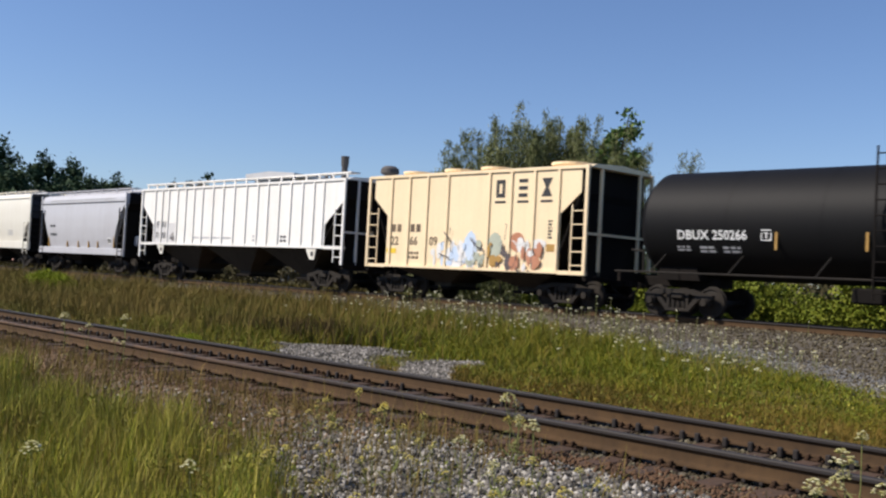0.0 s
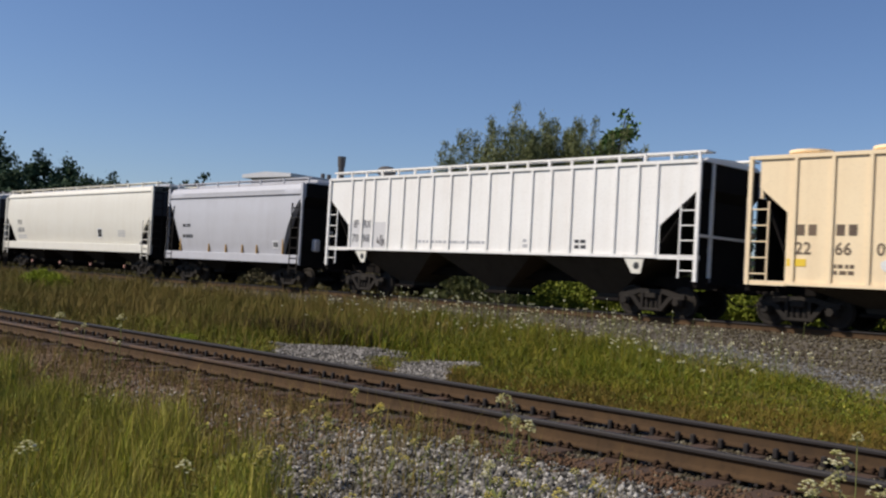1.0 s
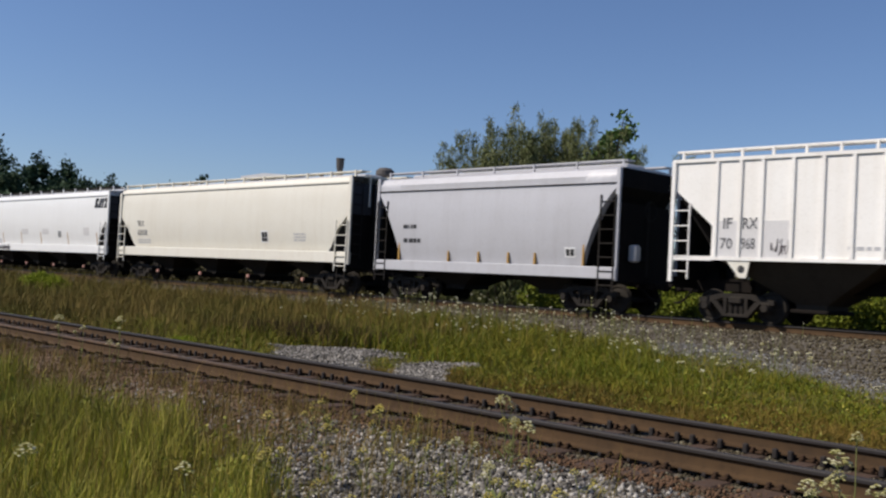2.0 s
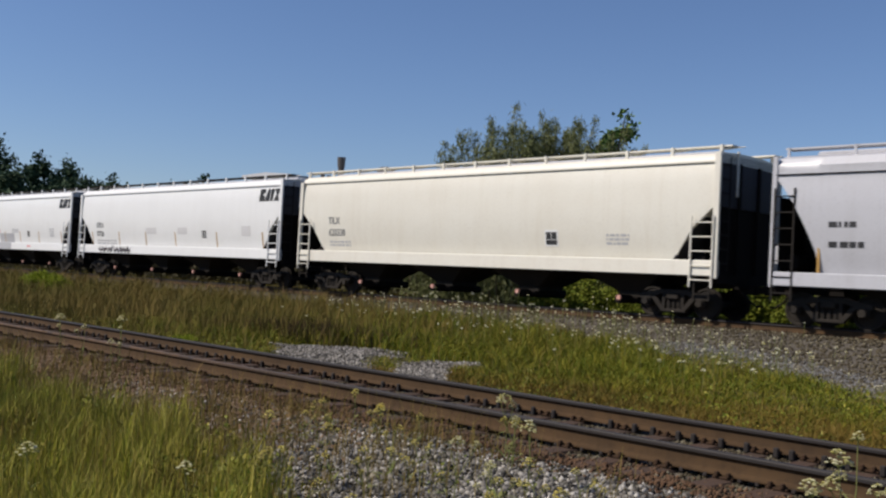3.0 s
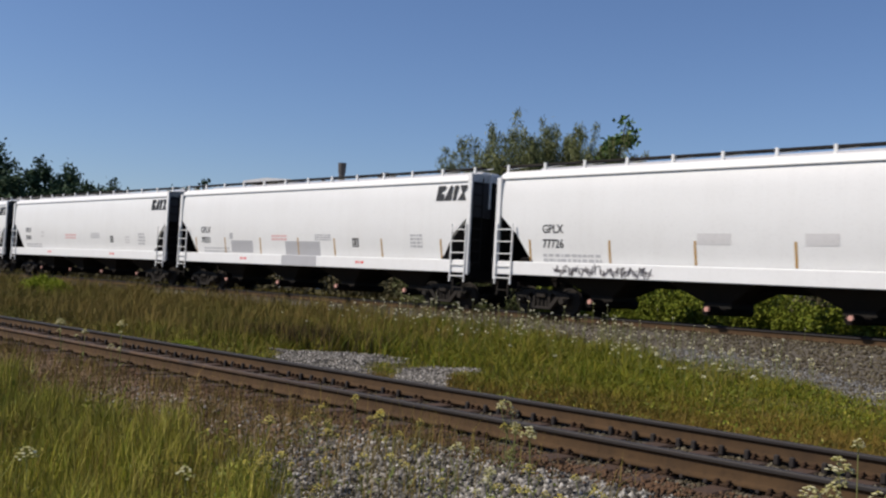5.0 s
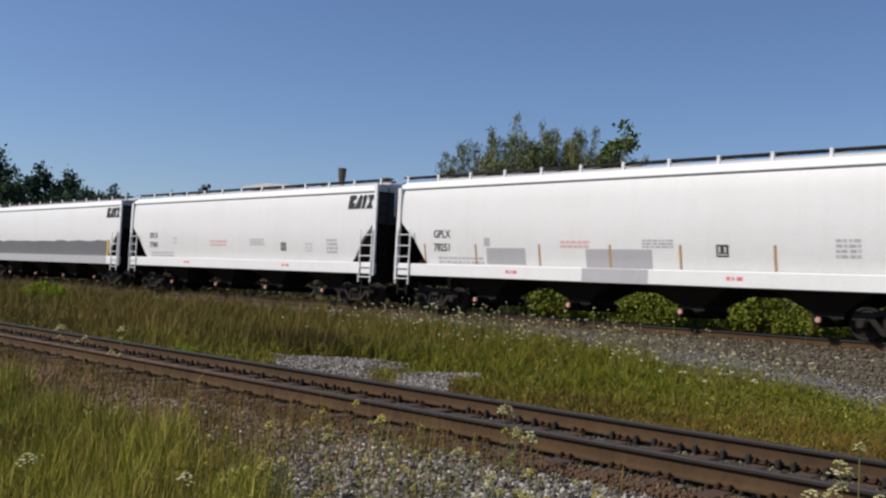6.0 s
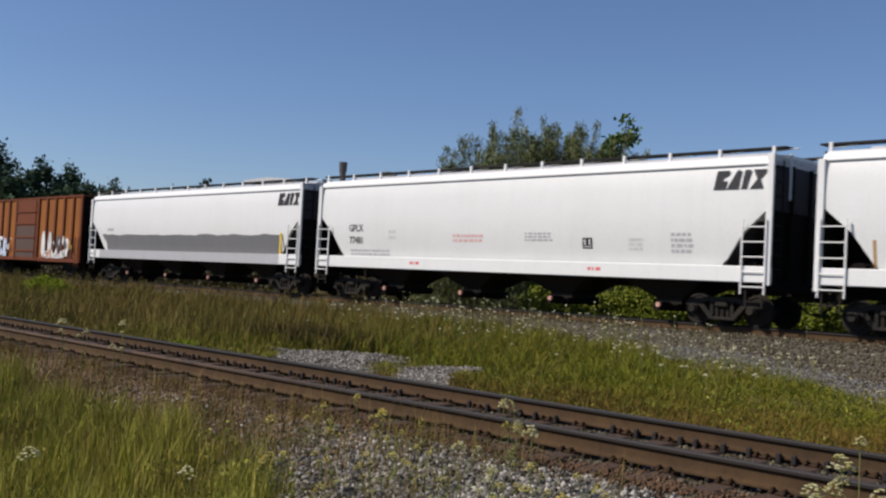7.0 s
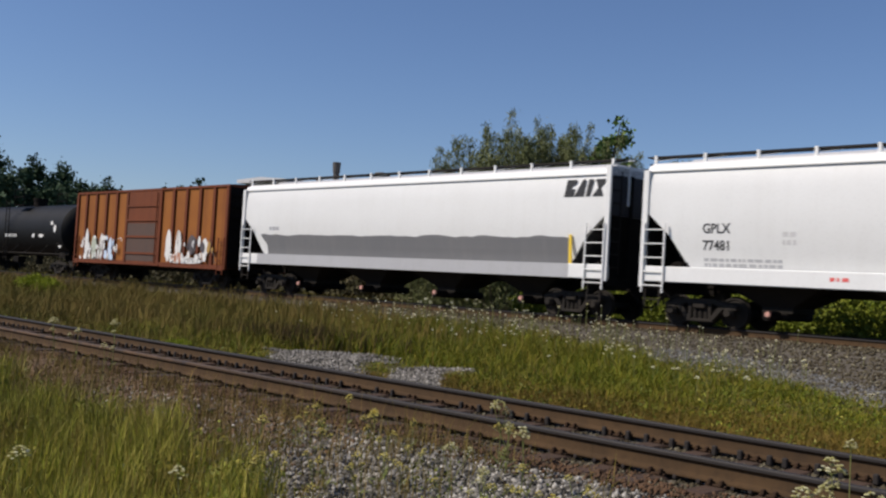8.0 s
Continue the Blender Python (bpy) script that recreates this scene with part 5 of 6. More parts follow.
    x, y = scatter(50000, -14, -2.0, 10.2, 15.2, lambda a, b: mid_meadow(a, b) * (1 - smooth_step(13.2, 15, b + 0.8 * wave(a, b, 1.2, 3))), True)
    tagged(new("ruddy_grass", blade_mesh("ruddy_grass", x, y, RNG.uniform(0.06, 0.2, len(x)), RNG.uniform(0.006, 0.012, len(x)), RNG.uniform(0.2, 1.2, len(x)), GRASS_RUDDY)),
           "low reddish dry grass beside the siding", "grass", kind="stuff")
    x, y = scatter(110000, -130, -1.2, 9.8, 22.2, lambda a, b: mid_meadow(a, b) * (1 - 0.85 * smooth_step(-24, -15, a)) * (0.35 + 0.65 * np.clip(smooth_step(0.0, 0.6, wave(a, b, 0.6, 9)) + smooth_step(14, 30, -a) + (1 - smooth_step(10.4, 12.4, b)), 0, 1)), True)
    h = RNG.uniform(0.3, 0.6, len(x)) * np.interp(-x, [0, 8, 11, 15, 20, 60], [0.3, 0.38, 0.65, 0.95, 1.15, 1.5]) * np.interp(y, [9.6, 10.9, 12.9], [0.3, 0.6, 1.0]) * (1 - 0.8 * bare(x, y))
    tagged(new("dry_grass", blade_mesh("dry_grass", x, y, h, RNG.uniform(0.005, 0.011, len(x)) * (1 + np.abs(x) / 22), RNG.uniform(0.1, 0.5, len(x)), GRASS_DRY)),
           "dry seed heads and brown stalks in the meadow", "grass", kind="stuff")
    x, y = scatter(60000, -9, 9, -8, 4.6, lambda a, b: (1 - smooth_step(2.2, 3.6, b + 0.5 * wave(a, b, 1.3))) * (1 - smooth_step(-4.6, -3.4, -np.abs(a + 6.5)) * smooth_step(0.6, 1.4, b)))
    h = RNG.uniform(0.1, 0.42, len(x))
    tagged(new("meadow_turf", blade_mesh("meadow_turf", x, y, h, RNG.uniform(0.003, 0.008, len(x)), RNG.uniform(0.1, 0.9, len(x)), GRASS_TALL)),
           "rough green grass where the camera stands", "grass", kind="stuff")
    x, y = scatter(9000, -25, -16, 13.6, 16.6, lambda a, b: np.exp(-(((a + 20.3) / 2.0) ** 2 + ((b - 15.0) / 0.9) ** 2)) * (0.4 + 0.6 * (wave(a, b, 4.0, 1) > 0)))
    tagged(new("dark_dock", blade_mesh("dark_dock", x, y, RNG.uniform(0.25, 0.62, len(x)), RNG.uniform(0.01, 0.025, len(x)), RNG.uniform(0.05, 0.4, len(x)), DOCK)),
           "withered dark brown dock among the grass", "weeds", kind="stuff")
    # leafy weeds among the blades
    for name, n, x0, x1, y0, y1, keep, top, size in (("foreground_weeds", 120000, -42, -3.9, 1.1, 6.6, lambda a, b: near_meadow(a, b) * (0.3 + 0.7 * (wave(a, b, 2.6, 5) > 0)), 0.36, 0.018),
                                                     ("shoulder_weeds", 18000, -13, -3.5, 3.1, 6.1, lambda a, b: smooth_step(0.25, 0.7, wave(a, b, 2.9, 4)) * smooth_step(3.3, 7.2, -a + 3.8 - b + 2.7), 0.2, 0.014),
                                                     ("meadow_weeds", 110000, -90, -1.2, 9.9, 21.8, lambda a, b: mid_meadow(a, b) * (1 - bare(a, b)) * (0.2 + 0.8 * (wave(a, b, 1.5, 6) > 0.1)), 0.34, 0.013)):
        x, y = scatter(n, x0, x1, y0, y1, keep, True)
        z = ground_z(x, y) + top * RNG.uniform(0.05, 1, len(x)) * (0.6 + 0.5 * wave(x, y, 2.6, 5)) * np.interp(-x, [4, 12, 25], [0.35 if y0 > 8 else 1, 0.7 if y0 > 8 else 1, 1])
        me = leaf_cloud(name, np.stack([x, y, z], -1), 0.03 + 0 * x, 1, size * (1 + 0.6 * (y0 > 8)), LEAF_WEED, 1.0, 3)
        tagged(new(name, me), "small leafy green weeds among the grass", "weeds", kind="stuff")
    x, y = scatter(36000, -160, -1.2, 28.2, 48, lambda a, b: 0 * a + 0.9, True)
    h = RNG.uniform(0.25, 0.7, len(x))
    tagged(new("far_grass", blade_mesh("far_grass", x, y, h, RNG.uniform(0.02, 0.05, len(x)) * (1 + np.abs(x) / 40), RNG.uniform(0.15, 0.8, len(x)), GRASS)),
           "green grass beyond the main line", "grass", kind="stuff")


OCTA = np.array([(1, 0, 0), (0.3, 0.95, 0), (-0.8, 0.6, 0), (-0.8, -0.6, 0), (0.3, -0.95, 0), (0.1, 0.1, 0.9), (-0.1, 0, -0.8)])
OCTA_F = [(0, 1, 5), (1, 2, 5), (2, 3, 5), (3, 4, 5), (4, 0, 5), (1, 0, 6), (2, 1, 6), (3, 2, 6), (4, 3, 6), (0, 4, 6)]


def stone_mesh(name, x, y, r, mat, lift=0.25):
    n = len(x)
    v = OCTA[None] * RNG.uniform(0.65, 1.25, (n, 7, 1)) * RNG.uniform(0.7, 1.2, (n, 1, 3))
    a, b = RNG.uniform(0, 2 * np.pi, n), RNG.uniform(-0.7, 0.7, n)
    ca, sa, cb, sb = np.cos(a)[:, None], np.sin(a)[:, None], np.cos(b)[:, None], np.sin(b)[:, None]
    X, Y, Z = v[..., 0], v[..., 1] * cb - v[..., 2] * sb, v[..., 1] * sb + v[..., 2] * cb
    X, Y = X * ca - Y * sa, X * sa + Y * ca
    p = np.stack([X, Y, Z], -1) * r[:, None, None]
    p += np.stack([x, y, ground_z(x, y) + lift * r], -1)[:, None]
    return soup(name, p, OCTA_F, mat)


def build_ballast():
    def shoulder(x, y):
        w = 0.4 * wave(x, y, 1.6, 5)
        return (1 - 0.85 * near_meadow(x, y)) * smooth_step(2.9, 4.0, y + w)

    x, y = scatter(80000, -12, 3.3, 2.9, 6.5, lambda a, b: shoulder(a, b) * (1 - 0.88 * smooth_step(6.5, 8.4, -a + 0.5 * (5.3 - b) + 0.6 * wave(a, b, 1.9))))
    tagged(new("shoulder_ballast", stone_mesh("shoulder_ballast", x, y, RNG.uniform(0.012, 0.036, len(x)), STONE)), "loose grey crushed stone beside the siding", "gravel", kind="stuff")
    x, y = scatter(38000, -26, -6.2, 3.8, 6.5, lambda a, b: shoulder(a, b) * smooth_step(6.5, 8.8, -a))
    tagged(new("rusty_ballast", stone_mesh("rusty_ballast", x, y, RNG.uniform(0.016, 0.034, len(x)), STONE_RUST)), "rust-stained crushed stone beside the siding", "gravel", kind="stuff")
    x, y = scatter(24000, -42, -1, 6.4, 9.9, lambda a, b: 0 * a + 1, True)
    tagged(new("siding_ballast", stone_mesh("siding_ballast", x, y, RNG.uniform(0.014, 0.032, len(x)), STONE_BROWN, 0.1)), "dusty brown crushed stone between the ties", "gravel", kind="stuff")

    def slope(x, y):
        return smooth_step(-0.6, 0.6, y + 0.7 * wave(x, y, 1.5, 6) - grass_edge(x))

    x, y = scatter(56000, -75, -1.5, 15, 27.3, slope, True)
    tagged(new("main_line_ballast", stone_mesh("main_line_ballast", x, y, RNG.uniform(0.022, 0.05, len(x)), STONE_BROWN)), "grey-brown crushed stone bed of the main line", "gravel", kind="stuff")
    x, y = scatter(60000, -14, 1.5, 15, 21, lambda a, b: smooth_step(-0.3, 0.2, b + 0.5 * wave(a, b, 1.1, 3) - grass_edge(a)) * (1 - smooth_step(1.3, 2.0, b + 0.4 * wave(a, b, 0.9) - grass_edge(a))))
    tagged(new("path_gravel", stone_mesh("path_gravel", x, y, RNG.uniform(0.014, 0.03, len(x)), STONE_PALE)), "fine pale grey gravel at the foot of the main line's bed", "gravel", kind="stuff")
    x, y = scatter(40000, -30, 1, 6.1, 7.15, lambda a, b: 1 - smooth_step(0.0, 0.5, np.abs(b - 6.65) + 0.25 * wave(a, b, 2.4, 2)))
    tagged(new("rusty_dirt", stone_mesh("rusty_dirt", x, y, RNG.uniform(0.008, 0.026, len(x)), DIRT, 0.9)), "rust-brown dirt and chips over the tie ends", "gravel", kind="stuff")
    x, y = scatter(34000, -21, -10, 10.0, 15.5, lambda a, b: patch(a, b))
    tagged(new("bare_gravel", stone_mesh("bare_gravel", x, y, RNG.uniform(0.015, 0.035, len(x)), STONE)), "bare pale grey gravel patches in the meadow", "gravel", kind="stuff")


def umbel(stem_h, head_r, seed, petal, heads=1, lean=0.1):
    """A wild carrot: stem, a few leaves and flat white heads of many florets."""
    r = random.Random(seed)
    stem, head = Build(), []
    top = Vector((lean * stem_h * math.cos(seed), lean * stem_h * math.sin(seed), stem_h))
    mid = top * 0.55 + Vector((0.015, 0.01, 0))
    stem.bar((0, 0, -0.05), mid, 0.0045, 5)
    stem.bar(mid, top, 0.0035, 5)
    tips = [top] + [mid + Vector((r.uniform(-0.1, 0.1), r.uniform(-0.1, 0.1), r.uniform(0.12, 0.3) * stem_h / 0.6)) for _ in range(heads - 1)]
    for t in tips[1:]:
        stem.bar(mid, t, 0.003, 4)
    for k in range(7):
        p = mid * r.uniform(0.1, 1.1)
        a = r.uniform(0, 6.28)
        q = p + Vector((math.cos(a), math.sin(a), r.uniform(-0.2, 0.7))) * r.uniform(0.05, 0.14)
        s = Vector((-math.sin(a), math.cos(a), 0)) * 0.012
        stem.add([p, (p + q) / 2 + s, q, (p + q) / 2 - s], [(0, 1, 2, 3)])
    flowers = []
    for i, t in enumerate(tips):
        fl = Build()
        flowers.append(fl)
        rr = head_r * (1 if i == 0 else r.uniform(0.45, 0.8))
        for k in range(26):
            a, d = r.uniform(0, 6.28), rr * math.sqrt(r.random())
            c = t + Vector((math.cos(a) * d, math.sin(a) * d, 1.1 * rr * (1 - (d / rr) ** 2) + r.uniform(-0.004, 0.006)))
            s = rr * r.uniform(0.16, 0.28)
            fl.add([c + Vector((s, 0, 0)), c + Vector((0, s, 0.2 * s)), c + Vector((-s, 0, 0)), c + Vector((0, -s, 0.2 * s)), c + Vector((0, 0, 0.5 * s)), c - Vector((0, 0, 0.5 * s))],
                   [(0, 1, 4), (1, 2, 4), (2, 3, 4), (3, 0, 4), (1, 0, 5), (2, 1, 5), (3, 2, 5), (0, 3, 5)])
        for k in range(9):
            a = 2 * math.pi * k / 9
            stem.bar(t - Vector((0, 0, 0.01)), t + Vector((math.cos(a) * rr * 0.7, math.sin(a) * rr * 0.7, 0.02)), 0.0015, 3)
    return stem, flowers


def wild_flower(x, y, h, r, seed, petal, label, heads=1, lean=0.1):
    stem, fl = umbel(h, r, seed, petal, heads, lean)
    t = tagged(new("wild_flower"), label, "wild flower", "wild flowers by the siding")
    t.location = (x, y, float(ground_z(np.array(x), np.array(y))))
    part("stem", stem, STEM, t)
    for one in fl:
        part("flower_head", one, petal, t)["kind"] = "stuff"


# ---- trees and shrubs ----
def leaf_cloud(name, centres, radii, per, size, mat, squash=0.8, seed=0, upright=False):
    """Leaves round many twig ends."""
    g = np.random.default_rng(seed)
    c = np.repeat(np.array(centres), per, 0)
    r = np.repeat(np.array(radii), per)
    n = len(c)
    d = g.normal(0, 0.55, (n, 3)) * r[:, None] * np.array([1, 1, squash])
    p = c + d
    u = g.normal(0, 1, (n, 3))
    if upright:
        u = u * np.array([0.7, 0.7, 0.4]) + np.array([0, 0, 0.9])
    u /= np.linalg.norm(u, axis=1)[:, None]
    w = np.cross(u, g.normal(0, 1, (n, 3)))
    w /= np.linalg.norm(w, axis=1)[:, None]
    s = (size * g.uniform(0.6, 1.4, n))[:, None]
    k = 0.15 if upright else 0.55
    v = np.stack([p - u * s, p + w * s * k, p + u * s, p - w * s * k], 1)
    return soup(name, v, [(0, 1, 2, 3)], mat)


def tree(name, x, y, h, crown_r, mat, label, seed, size, per=60, limbs=16, low=0.25, tip=0.9, upright=False, clump=0.28, squash=0.9, group="trees behind the train"):
    r = random.Random(seed)
    t = tagged(new(name), label, "tree", group)
    t.location = (x, y, -0.4)
    wood_b, centres, radii = Build(), [], []
    base = 0.02 * h + 0.04
    for k in range(6):
        wood_b.bar((0.02 * h * math.sin(k), 0.015 * h * math.cos(2 * k), h * tip * k / 6), (0.02 * h * math.sin(k + 1), 0.015 * h * math.cos(2 * k + 2), h * tip * (k + 1) / 6), base * (1 - k / 6.5), 8, base * (1 - (k + 1) / 6.5))
    for k in range(limbs):
        f = low + (tip - low) * (k + r.random()) / limbs
        a = 2.4 * k + r.uniform(-0.4, 0.4)
        spread = crown_r * math.sin(math.pi * min(0.97, max(0.12, (f - low * 0.6) / (1.04 - low * 0.6)))) ** 0.7 * r.uniform(0.6, 1.08)
        p = Vector((0.02 * h * math.sin(6 * f), 0.015 * h * math.cos(12 * f), h * f * 0.92))
        q = p + Vector((math.cos(a) * spread, math.sin(a) * spread, spread * r.uniform(0.25, 0.8) * (2.2 if upright else 1)))
        wood_b.bar(p, q, base * 0.35 * (1.1 - f), 5, 0.012)
        for j in range(5):
            m = p.lerp(q, 0.35 + 0.16 * j) + Vector((r.uniform(-1, 1), r.uniform(-1, 1), r.uniform(-0.6, 1))) * crown_r * 0.16
            centres.append(m)
            radii.append(crown_r * clump * r.uniform(0.6, 1.2))
    centres.append(Vector((0, 0, h * 0.95)))
    radii.append(crown_r * clump)
    part("trunk", wood_b, BARK, t)
    part("crown", leaf_cloud("crown", [tuple(c) for c in centres], radii, per, size, mat, squash, seed, upright), mat, t)
    return t


def willow(x, y, h, seed, width=1.3, stems=10, per=70):
    """Upright feathery stems from one stool."""
    r = random.Random(seed)
    t = tagged(new("willow"), "feathery grey-green willow with upright stems", "tree", "willows behind the train")
    t.location = (x, y, -0.4)
    b, centres, radii = Build(), [], []
    for k in range(stems):
        a, d = r.uniform(0, 6.28), width * math.sqrt(r.random())
        p = Vector((0.3 * d * math.cos(a), 0.3 * d * math.sin(a), 0))
        q = Vector((d * math.cos(a), d * math.sin(a), h * r.uniform(0.55, 1.06)))
        b.bar(p, q, 0.04, 5, 0.006)
        for j in range(18):
            f = 0.15 + 0.85 * j / 17
            c = p.lerp(q, f) + Vector((r.uniform(-1, 1), r.uniform(-1, 1), 0)) * 0.22 * (1.25 - f)
            centres.append(tuple(c))
            radii.append(1.05 * (1.1 - f) + 0.1)
    part("stool", b, BARK, t)["kind"] = "stuff"
    part("crown", leaf_cloud("crown", centres, radii, per, 0.13, LEAF_WILLOW, 1.3, seed, True), LEAF_WILLOW, t)


def shrub_mesh(seed, w, h, mat):
    r = random.Random(seed)
    c, rad = [], []
    for k in range(90):
        a, d, f = r.uniform(0, 6.28), math.sqrt(r.random()), r.random()
        c.append((w * d * math.cos(a), w * d * math.sin(a), h * (0.12 + 0.8 * f * (1 - 0.55 * d * d))))
        rad.append(0.2 + 0.12 * r.random())
    return leaf_cloud("foliage", c, rad, 85, 0.06, mat, 0.9, seed)


def at_view(px, dist):
    """Place on the plan in the direction of a bearing (degrees left of +y) at a distance."""
    a = radians(px)
    return -math.sin(a) * dist, math.cos(a) * dist


def build_trees():
    # willow thicket and a poplar behind the main line; bearing, height, distance
    for k, (b, h, d) in enumerate(((47.0, 6.2, 52), (46.2, 7.0, 54), (45.4, 8.0, 52), (44.6, 8.8, 52), (43.6, 9.3, 53), (42.9, 9.9, 51), (42.2, 10.2, 52), (41.6, 10.1, 54), (40.9, 9.7, 52), (40.3, 9.2, 52), (39.6, 10.0, 53), (38.9, 9.6, 52), (38.2, 9.9, 54), (37.6, 9.0, 51), (36.9, 8.6, 53))):
        x, y = at_view(b, d)
        willow(x, y, h - 0.2, 100 + k, 2.0, 20 if k > 0 else 7, 58)
    x, y = at_view(36.6, 52)
    tree("poplar", x, y, 10.8, 1.25, LEAF_POPLAR, "young poplar with broad dark green leaves", 7, 0.15, 34, 18, 0.3, 0.96, clump=0.3)
    x, y = at_view(33.0, 56)
    tree("poplar", x, y, 9.1, 1.2, LEAF_WILLOW, "small feathery tree top behind the cars", 8, 0.1, 26, 14, 0.4, 0.96, True)
    # far trees
    for k, (b, h, d, r) in enumerate(((71.6, 19, 150, 4.2), (70.4, 17.8, 150, 2.8), (69.6, 13, 140, 3.4), (68.4, 16.3, 150, 2.3), (67.6, 11.5, 140, 3), (67.0, 15.6, 150, 2.4), (66.2, 13.0, 145, 2.8), (65.3, 12.6, 150, 2.6), (64.7, 14.4, 155, 2.4), (64.1, 12.8, 155, 2.4), (63.5, 11.6, 155, 2.0), (74, 19, 160, 6), (76.5, 21, 160, 6), (79.5, 20, 165, 6))):
        x, y = at_view(b, d)
        tree("broadleaf_tree", x, y, h, r, LEAF_FAR, "dark green broadleaf tree in the distance", 200 + k, 0.25, 66, 22, 0.12, 0.92, clump=0.34, group="distant trees")
    for k, (b, h, d, r) in enumerate(((59.9, 22.2, 230, 2.6), (60.8, 20.2, 230, 2.6), (58.9, 19.8, 230, 2.4), (61.7, 19.6, 230, 2.6))):
        x, y = at_view(b, d)
        tree("broadleaf_tree", x, y, h, r, LEAF_FAR, "dark green broadleaf tree in the distance", 240 + k, 0.45, 40, 16, 0.12, 0.92, clump=0.34, group="distant trees")
    # shrubs beyond the main line
    meshes = [shrub_mesh(300 + k, 1.35 + 0.15 * k, 1.7 + 0.2 * k, LEAF_SHRUB) for k in range(4)]
    bush_meshes = [shrub_mesh(320 + k, 1.4, 1.7, LEAF_BUSH) for k in range(2)]
    r = random.Random(9)
    n, x = 0, -27.0
    while x < 6:
        t = tagged(new("shrub"), "bright green leafy shrub beyond the main line", "shrub", "shrubs beyond the main line")
        yy = 32 + r.uniform(-1.0, 2.2)
        t.matrix_basis = pose(x, yy, float(ground_z(np.array(x), np.array(yy))) - 0.03, 0, 0, r.uniform(0, 360)) @ Matrix.Scale(r.uniform(0.85, 1.25), 4)
        part("foliage", meshes[n % 4], LEAF_SHRUB, t)
        b = Build()
        for k in range(5):
            b.bar((0, 0, -0.05), (0.35 * math.cos(k * 1.3), 0.35 * math.sin(k * 1.3), 0.75), 0.018, 5, 0.006)
        part("stool", b, BARK, t)
        x += r.uniform(1.0, 1.7)
        n += 1
    for k, (x, y, s) in enumerate(((-45.5, 18.6, 0.6), (-47.4, 18.9, 0.5), (-43.6, 18.3, 0.5), (-19.0, 10.8, 0.2), (-18.7, 10.75, 0.16))):
        t = tagged(new("shrub"), "low yellow-green bush in the meadow between the tracks", "shrub", "bushes in the meadow")
        t.matrix_basis = pose(x, y, float(ground_z(np.array(x), np.array(y))) - 0.03, 0, 0, 70 * k) @ Matrix.Scale(s, 4)
        part("foliage", bush_meshes[k % 2], LEAF_BUSH, t)
        b = Build()
        for q in range(5):
            b.bar((0, 0, -0.05), (0.35 * math.cos(q * 1.3), 0.35 * math.sin(q * 1.3), 0.75), 0.018, 5, 0.006)
        part("stool", b, BARK, t)
    # low woods that close the horizon behind the train
    g = np.random.default_rng(5)
    bx = np.sort(g.uniform(-330, 60, 900))
    c = np.stack([bx, 70 + 25 * g.random(900) + 0.1 * np.abs(bx), g.uniform(0.3, 7.5, 900) * (0.75 + 0.25 * np.sin(bx * 0.11))], -1)
    tagged(new("far_woods", leaf_cloud("far_woods", c, np.full(900, 1.9), 60, 0.4, LEAF_FAR, 0.8, 6)), "low dark green woods behind the railway", "woods", kind="stuff")
    # a low hedge along the far side of the line
    hx = np.sort(g.uniform(-130, -20, 800))
    hedge = np.stack([hx, 42 + 8 * g.random(800), g.uniform(0.1, 2.3, 800) * (0.8 + 0.2 * np.sin(hx * 0.37))], -1)
    tagged(new("hedge", leaf_cloud("hedge", hedge, np.full(800, 1.1), 60, 0.16, LEAF_HEDGE, 0.7, 8)), "low tan and olive scrub along the far side of the tracks", "hedge", kind="stuff")


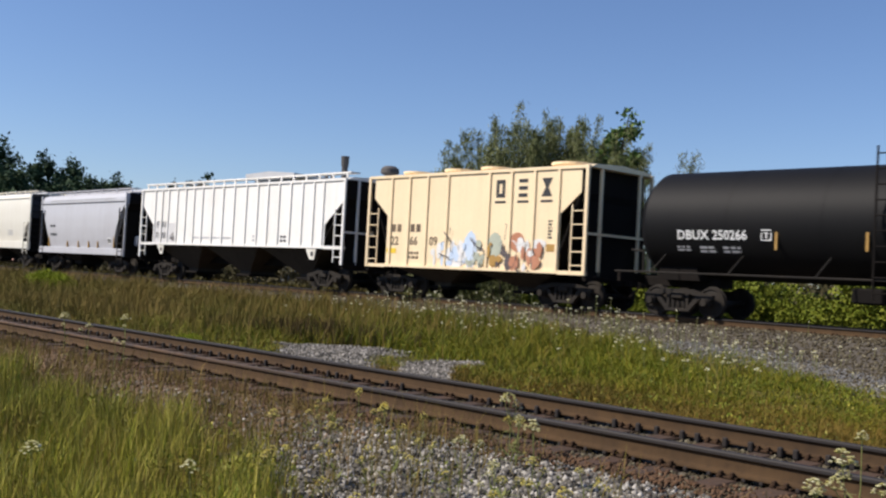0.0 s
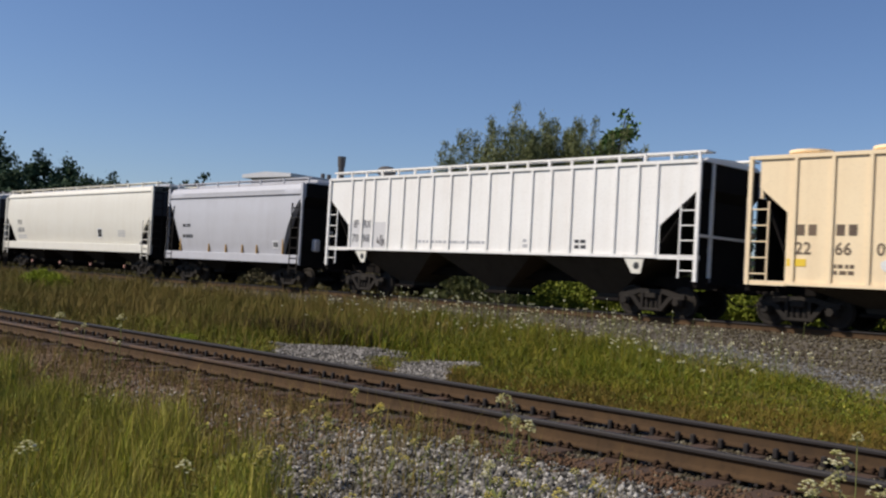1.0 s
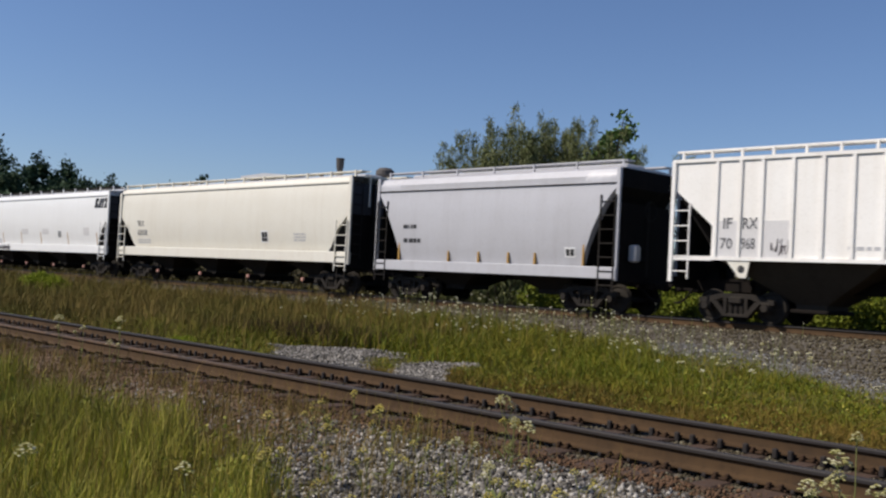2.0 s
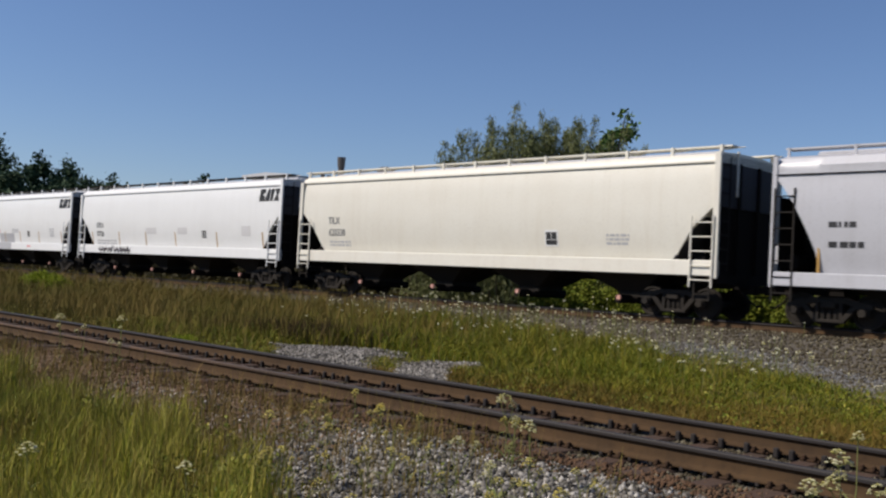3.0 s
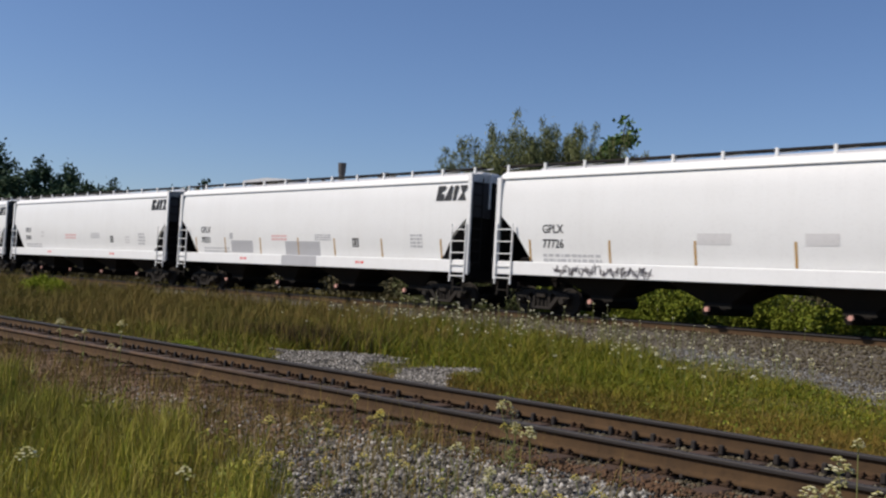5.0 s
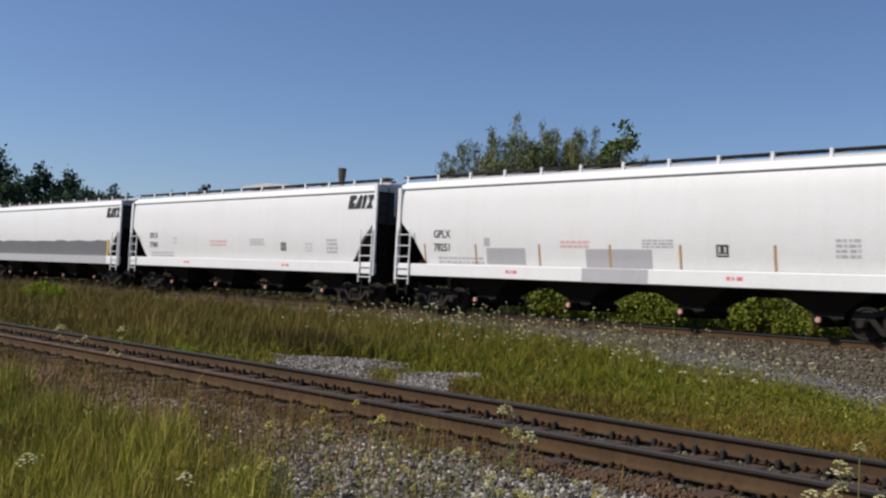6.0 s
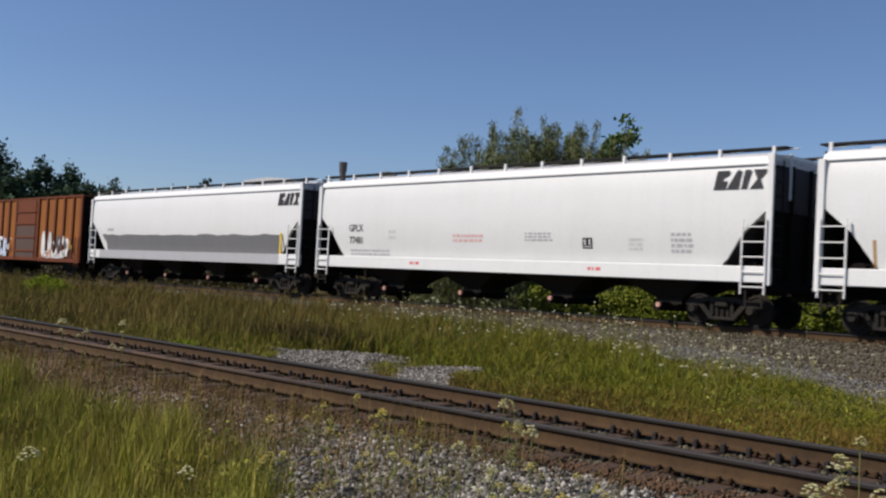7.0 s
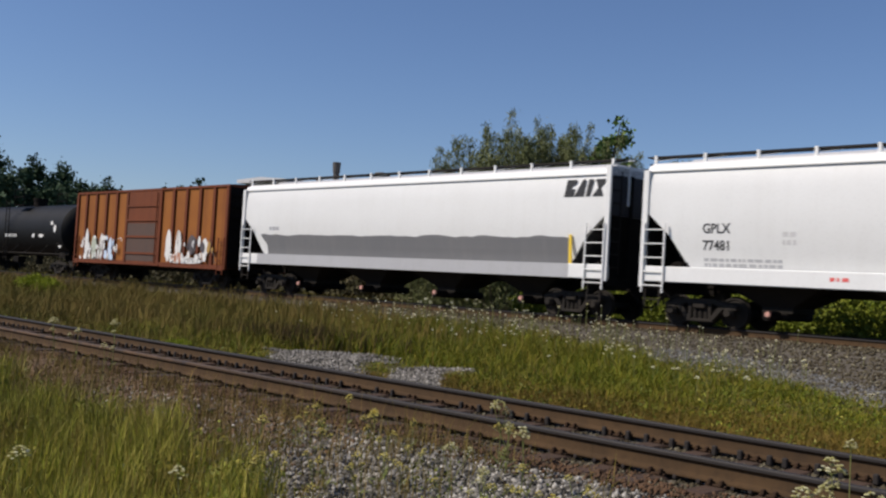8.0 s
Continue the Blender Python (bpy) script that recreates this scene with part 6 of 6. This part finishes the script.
# ---- buildings far behind the train ----
def build_shed():
    t = tagged(new("industrial_shed"), "long low industrial shed with a pale roof", "building")
    x0, y0 = at_view(55.3, 132)
    x1, y1 = at_view(48.5, 150)
    a = math.atan2(y1 - y0, x1 - x0)
    L = math.hypot(x1 - x0, y1 - y0)
    t.matrix_basis = Matrix.Translation((x0, y0, -0.4)) @ Matrix.Rotation(a, 4, "Z")
    part("wall", Build().box(0, L, 0.4, 7, 0, 13.45), CLADDING, t)
    part("roof", Build().rings([[(x, y, z) for y, z in ((-1.2, 13.5), (-1.2, 13.95), (3.5, 14.25), (8, 13.95), (8, 13.5))] for x in (-0.8, L + 0.8)]), ROOFING, t, "pale flat metal roof")
    for k in range(9):
        part("door" if k % 4 == 0 else "window", Build().box(2 + 3.4 * k, 4.2 + 3.4 * k, -0.12, 0.05, 0.2 if k % 4 == 0 else 6, 4.4 if k % 4 == 0 else 8), STACK, t)
    for k in range(2):
        part("roof_vent", Build().bar((9.3 + 1.2 * k, 3, 14.4), (9.3 + 1.2 * k, 3, 15.1), 0.3, 10), STACK, t)
    s = tagged(new("chimney_stack"), "dark round chimney stack rising over the shed", "chimney")
    x, y = at_view(52.4, 150)
    s.location = (x, y, -0.4)
    part("pipe", Build().bar((0, 0, 0), (0, 0, 17.9), 0.46, 14), STACK, s)
    part("cowl", Build().bar((0, 0, 17.2), (0, 0, 18.7), 0.54, 14, 0.62), STACK, s)
    # Roof ventilator with a mushroom cap, set on an added post.
    v = tagged(new("roof_cowl"), "grey roof cowl on a post above the shed", "ventilator")
    x, y = at_view(49.85, 150)
    v.location = (x, y, -0.4)
    part("post", Build().bar((0, 0, 0), (0, 0, 16.6), 0.5, 12), STACK, v)
    part("cowl", Build().rings([[(q * math.cos(2 * math.pi * k / 18), q * math.sin(2 * math.pi * k / 18), z) for k in range(18)] for q, z in ((0.7, 16.2), (1.4, 16.6), (1.35, 17.2), (0.9, 17.6), (0.3, 17.7))]), STACK, v)


build_shed()
build_trees()
build_grass()
build_ballast()

# wild flowers near the camera: x, y, height, head size
for k, (x, y, h, r, heads) in enumerate(((-5.25, 5.76, 0.44, 0.06, 3), (-4.5, 5.17, 0.44, 0.06, 2), (-4.95, 5.5, 0.36, 0.04, 3), (-4.5, 4.46, 0.5, 0.045, 3), (-4.3, 4.55, 0.3, 0.04, 2), (-4.45, 4.75, 0.28, 0.045, 2),
                                           (-2.42, 5.32, 0.53, 0.075, 3), (-2.33, 4.78, 0.58, 0.06, 3), (-2.2, 5.2, 0.45, 0.05, 2), (-2.46, 5.5, 0.62, 0.04, 1), (-1.95, 5.1, 0.5, 0.05, 3), (-6.33, 2.55, 0.4, 0.07, 1), (-5.38, 3.13, 0.36, 0.06, 1),
                                           (-6.6, 2.45, 0.36, 0.05, 1), (-13.3, 5.7, 0.55, 0.07, 3), (-11.9, 5.85, 0.62, 0.06, 3), (-12.4, 5.6, 0.5, 0.05, 2), (-11.4, 5.5, 0.4, 0.05, 2))):
    wild_flower(1.108 * x, 1.108 * y, 1.1 * h, 1.1 * r, 400 + k, PETAL_CREAM, "cream wild carrot flower on a thin stem", heads, 0.05)
r4 = random.Random(21)
for k in range(46):
    x = -3.4 - 4.2 * r4.random()
    y = r4.uniform(-0.6, 1.5) + float(np.interp(-x, [3, 7.6], [3.6, 4.9]))
    wild_flower(1.108 * x, 1.108 * min(y, 5.6), r4.uniform(0.1, 0.36), r4.uniform(0.032, 0.06), 500 + k, PETAL_YELLOW, "yellowish weed on the gravel shoulder", 2, 0.25)
stalks, blooms = Build(), Build()
for k in range(460):
    if k < 390:
        x = -9.0 - 16.5 * r4.random()
        y, h, r = float(grass_edge(np.array(x))) + r4.gauss(-0.4, 1.5), r4.uniform(0.25, 0.7) * (0.5 + 0.022 * abs(x)), r4.uniform(0.018, 0.046)
    else:
        x = -4.5 - 16 * r4.random()
        y, h, r = float(grass_edge(np.array(x))) + r4.uniform(0.3, 2.6), r4.uniform(0.06, 0.2), r4.uniform(0.015, 0.03)
    z = float(ground_z(np.array(x), np.array(y)))
    c = Vector((x + r4.uniform(-0.06, 0.06), y + r4.uniform(-0.06, 0.06), z + h))
    stalks.bar((x, y, z - 0.03), c, 0.006, 4, 0.004)
    for j in range(9):
        a, d = r4.uniform(0, 6.28), r * math.sqrt(r4.random())
        p, s = c + Vector((math.cos(a) * d, math.sin(a) * d, r4.uniform(-0.2, 0.8) * r)), r * r4.uniform(0.25, 0.45)
        blooms.add([p + Vector(q) * s for q in ((1, 0, 0), (0, 1, 0.2), (-1, 0, 0), (0, -1, 0.2), (0, 0, 0.8), (0, 0, -0.8))],
                   [(0, 1, 4), (1, 2, 4), (2, 3, 4), (3, 0, 4), (1, 0, 5), (2, 1, 5), (3, 2, 5), (0, 3, 5)])
tagged(new("flower_stalks", stalks.mesh("flower_stalks", STEM)), "thin green stalks at the meadow's edge", "wild flowers", kind="stuff")
tagged(new("meadow_flowers", blooms.mesh("meadow_flowers", PETAL)), "white wild carrot flowers at the meadow's edge", "wild flowers", kind="stuff")


# ---- what moves ----
def train_way(t):
    """Metres gone by the train at t, by even steps between the fitted times."""
    return float(np.interp(t, [p for p, _ in TRAIN], [q for _, q in TRAIN]))


def motions():
    for car, u in CARS:
        walk(car, [(t, pose(u + s, MAIN_Y, MAIN_Z)) for t, s in TRAIN])
    for ws, q in WHEELS:
        rows = []
        for k in range(241):
            t = k / 30
            rows.append((t, pose(q, 0, WHEEL_R, 0, math.degrees(train_way(t) / WHEEL_R) % 360, 0)))
        walk(ws, rows)


motions()
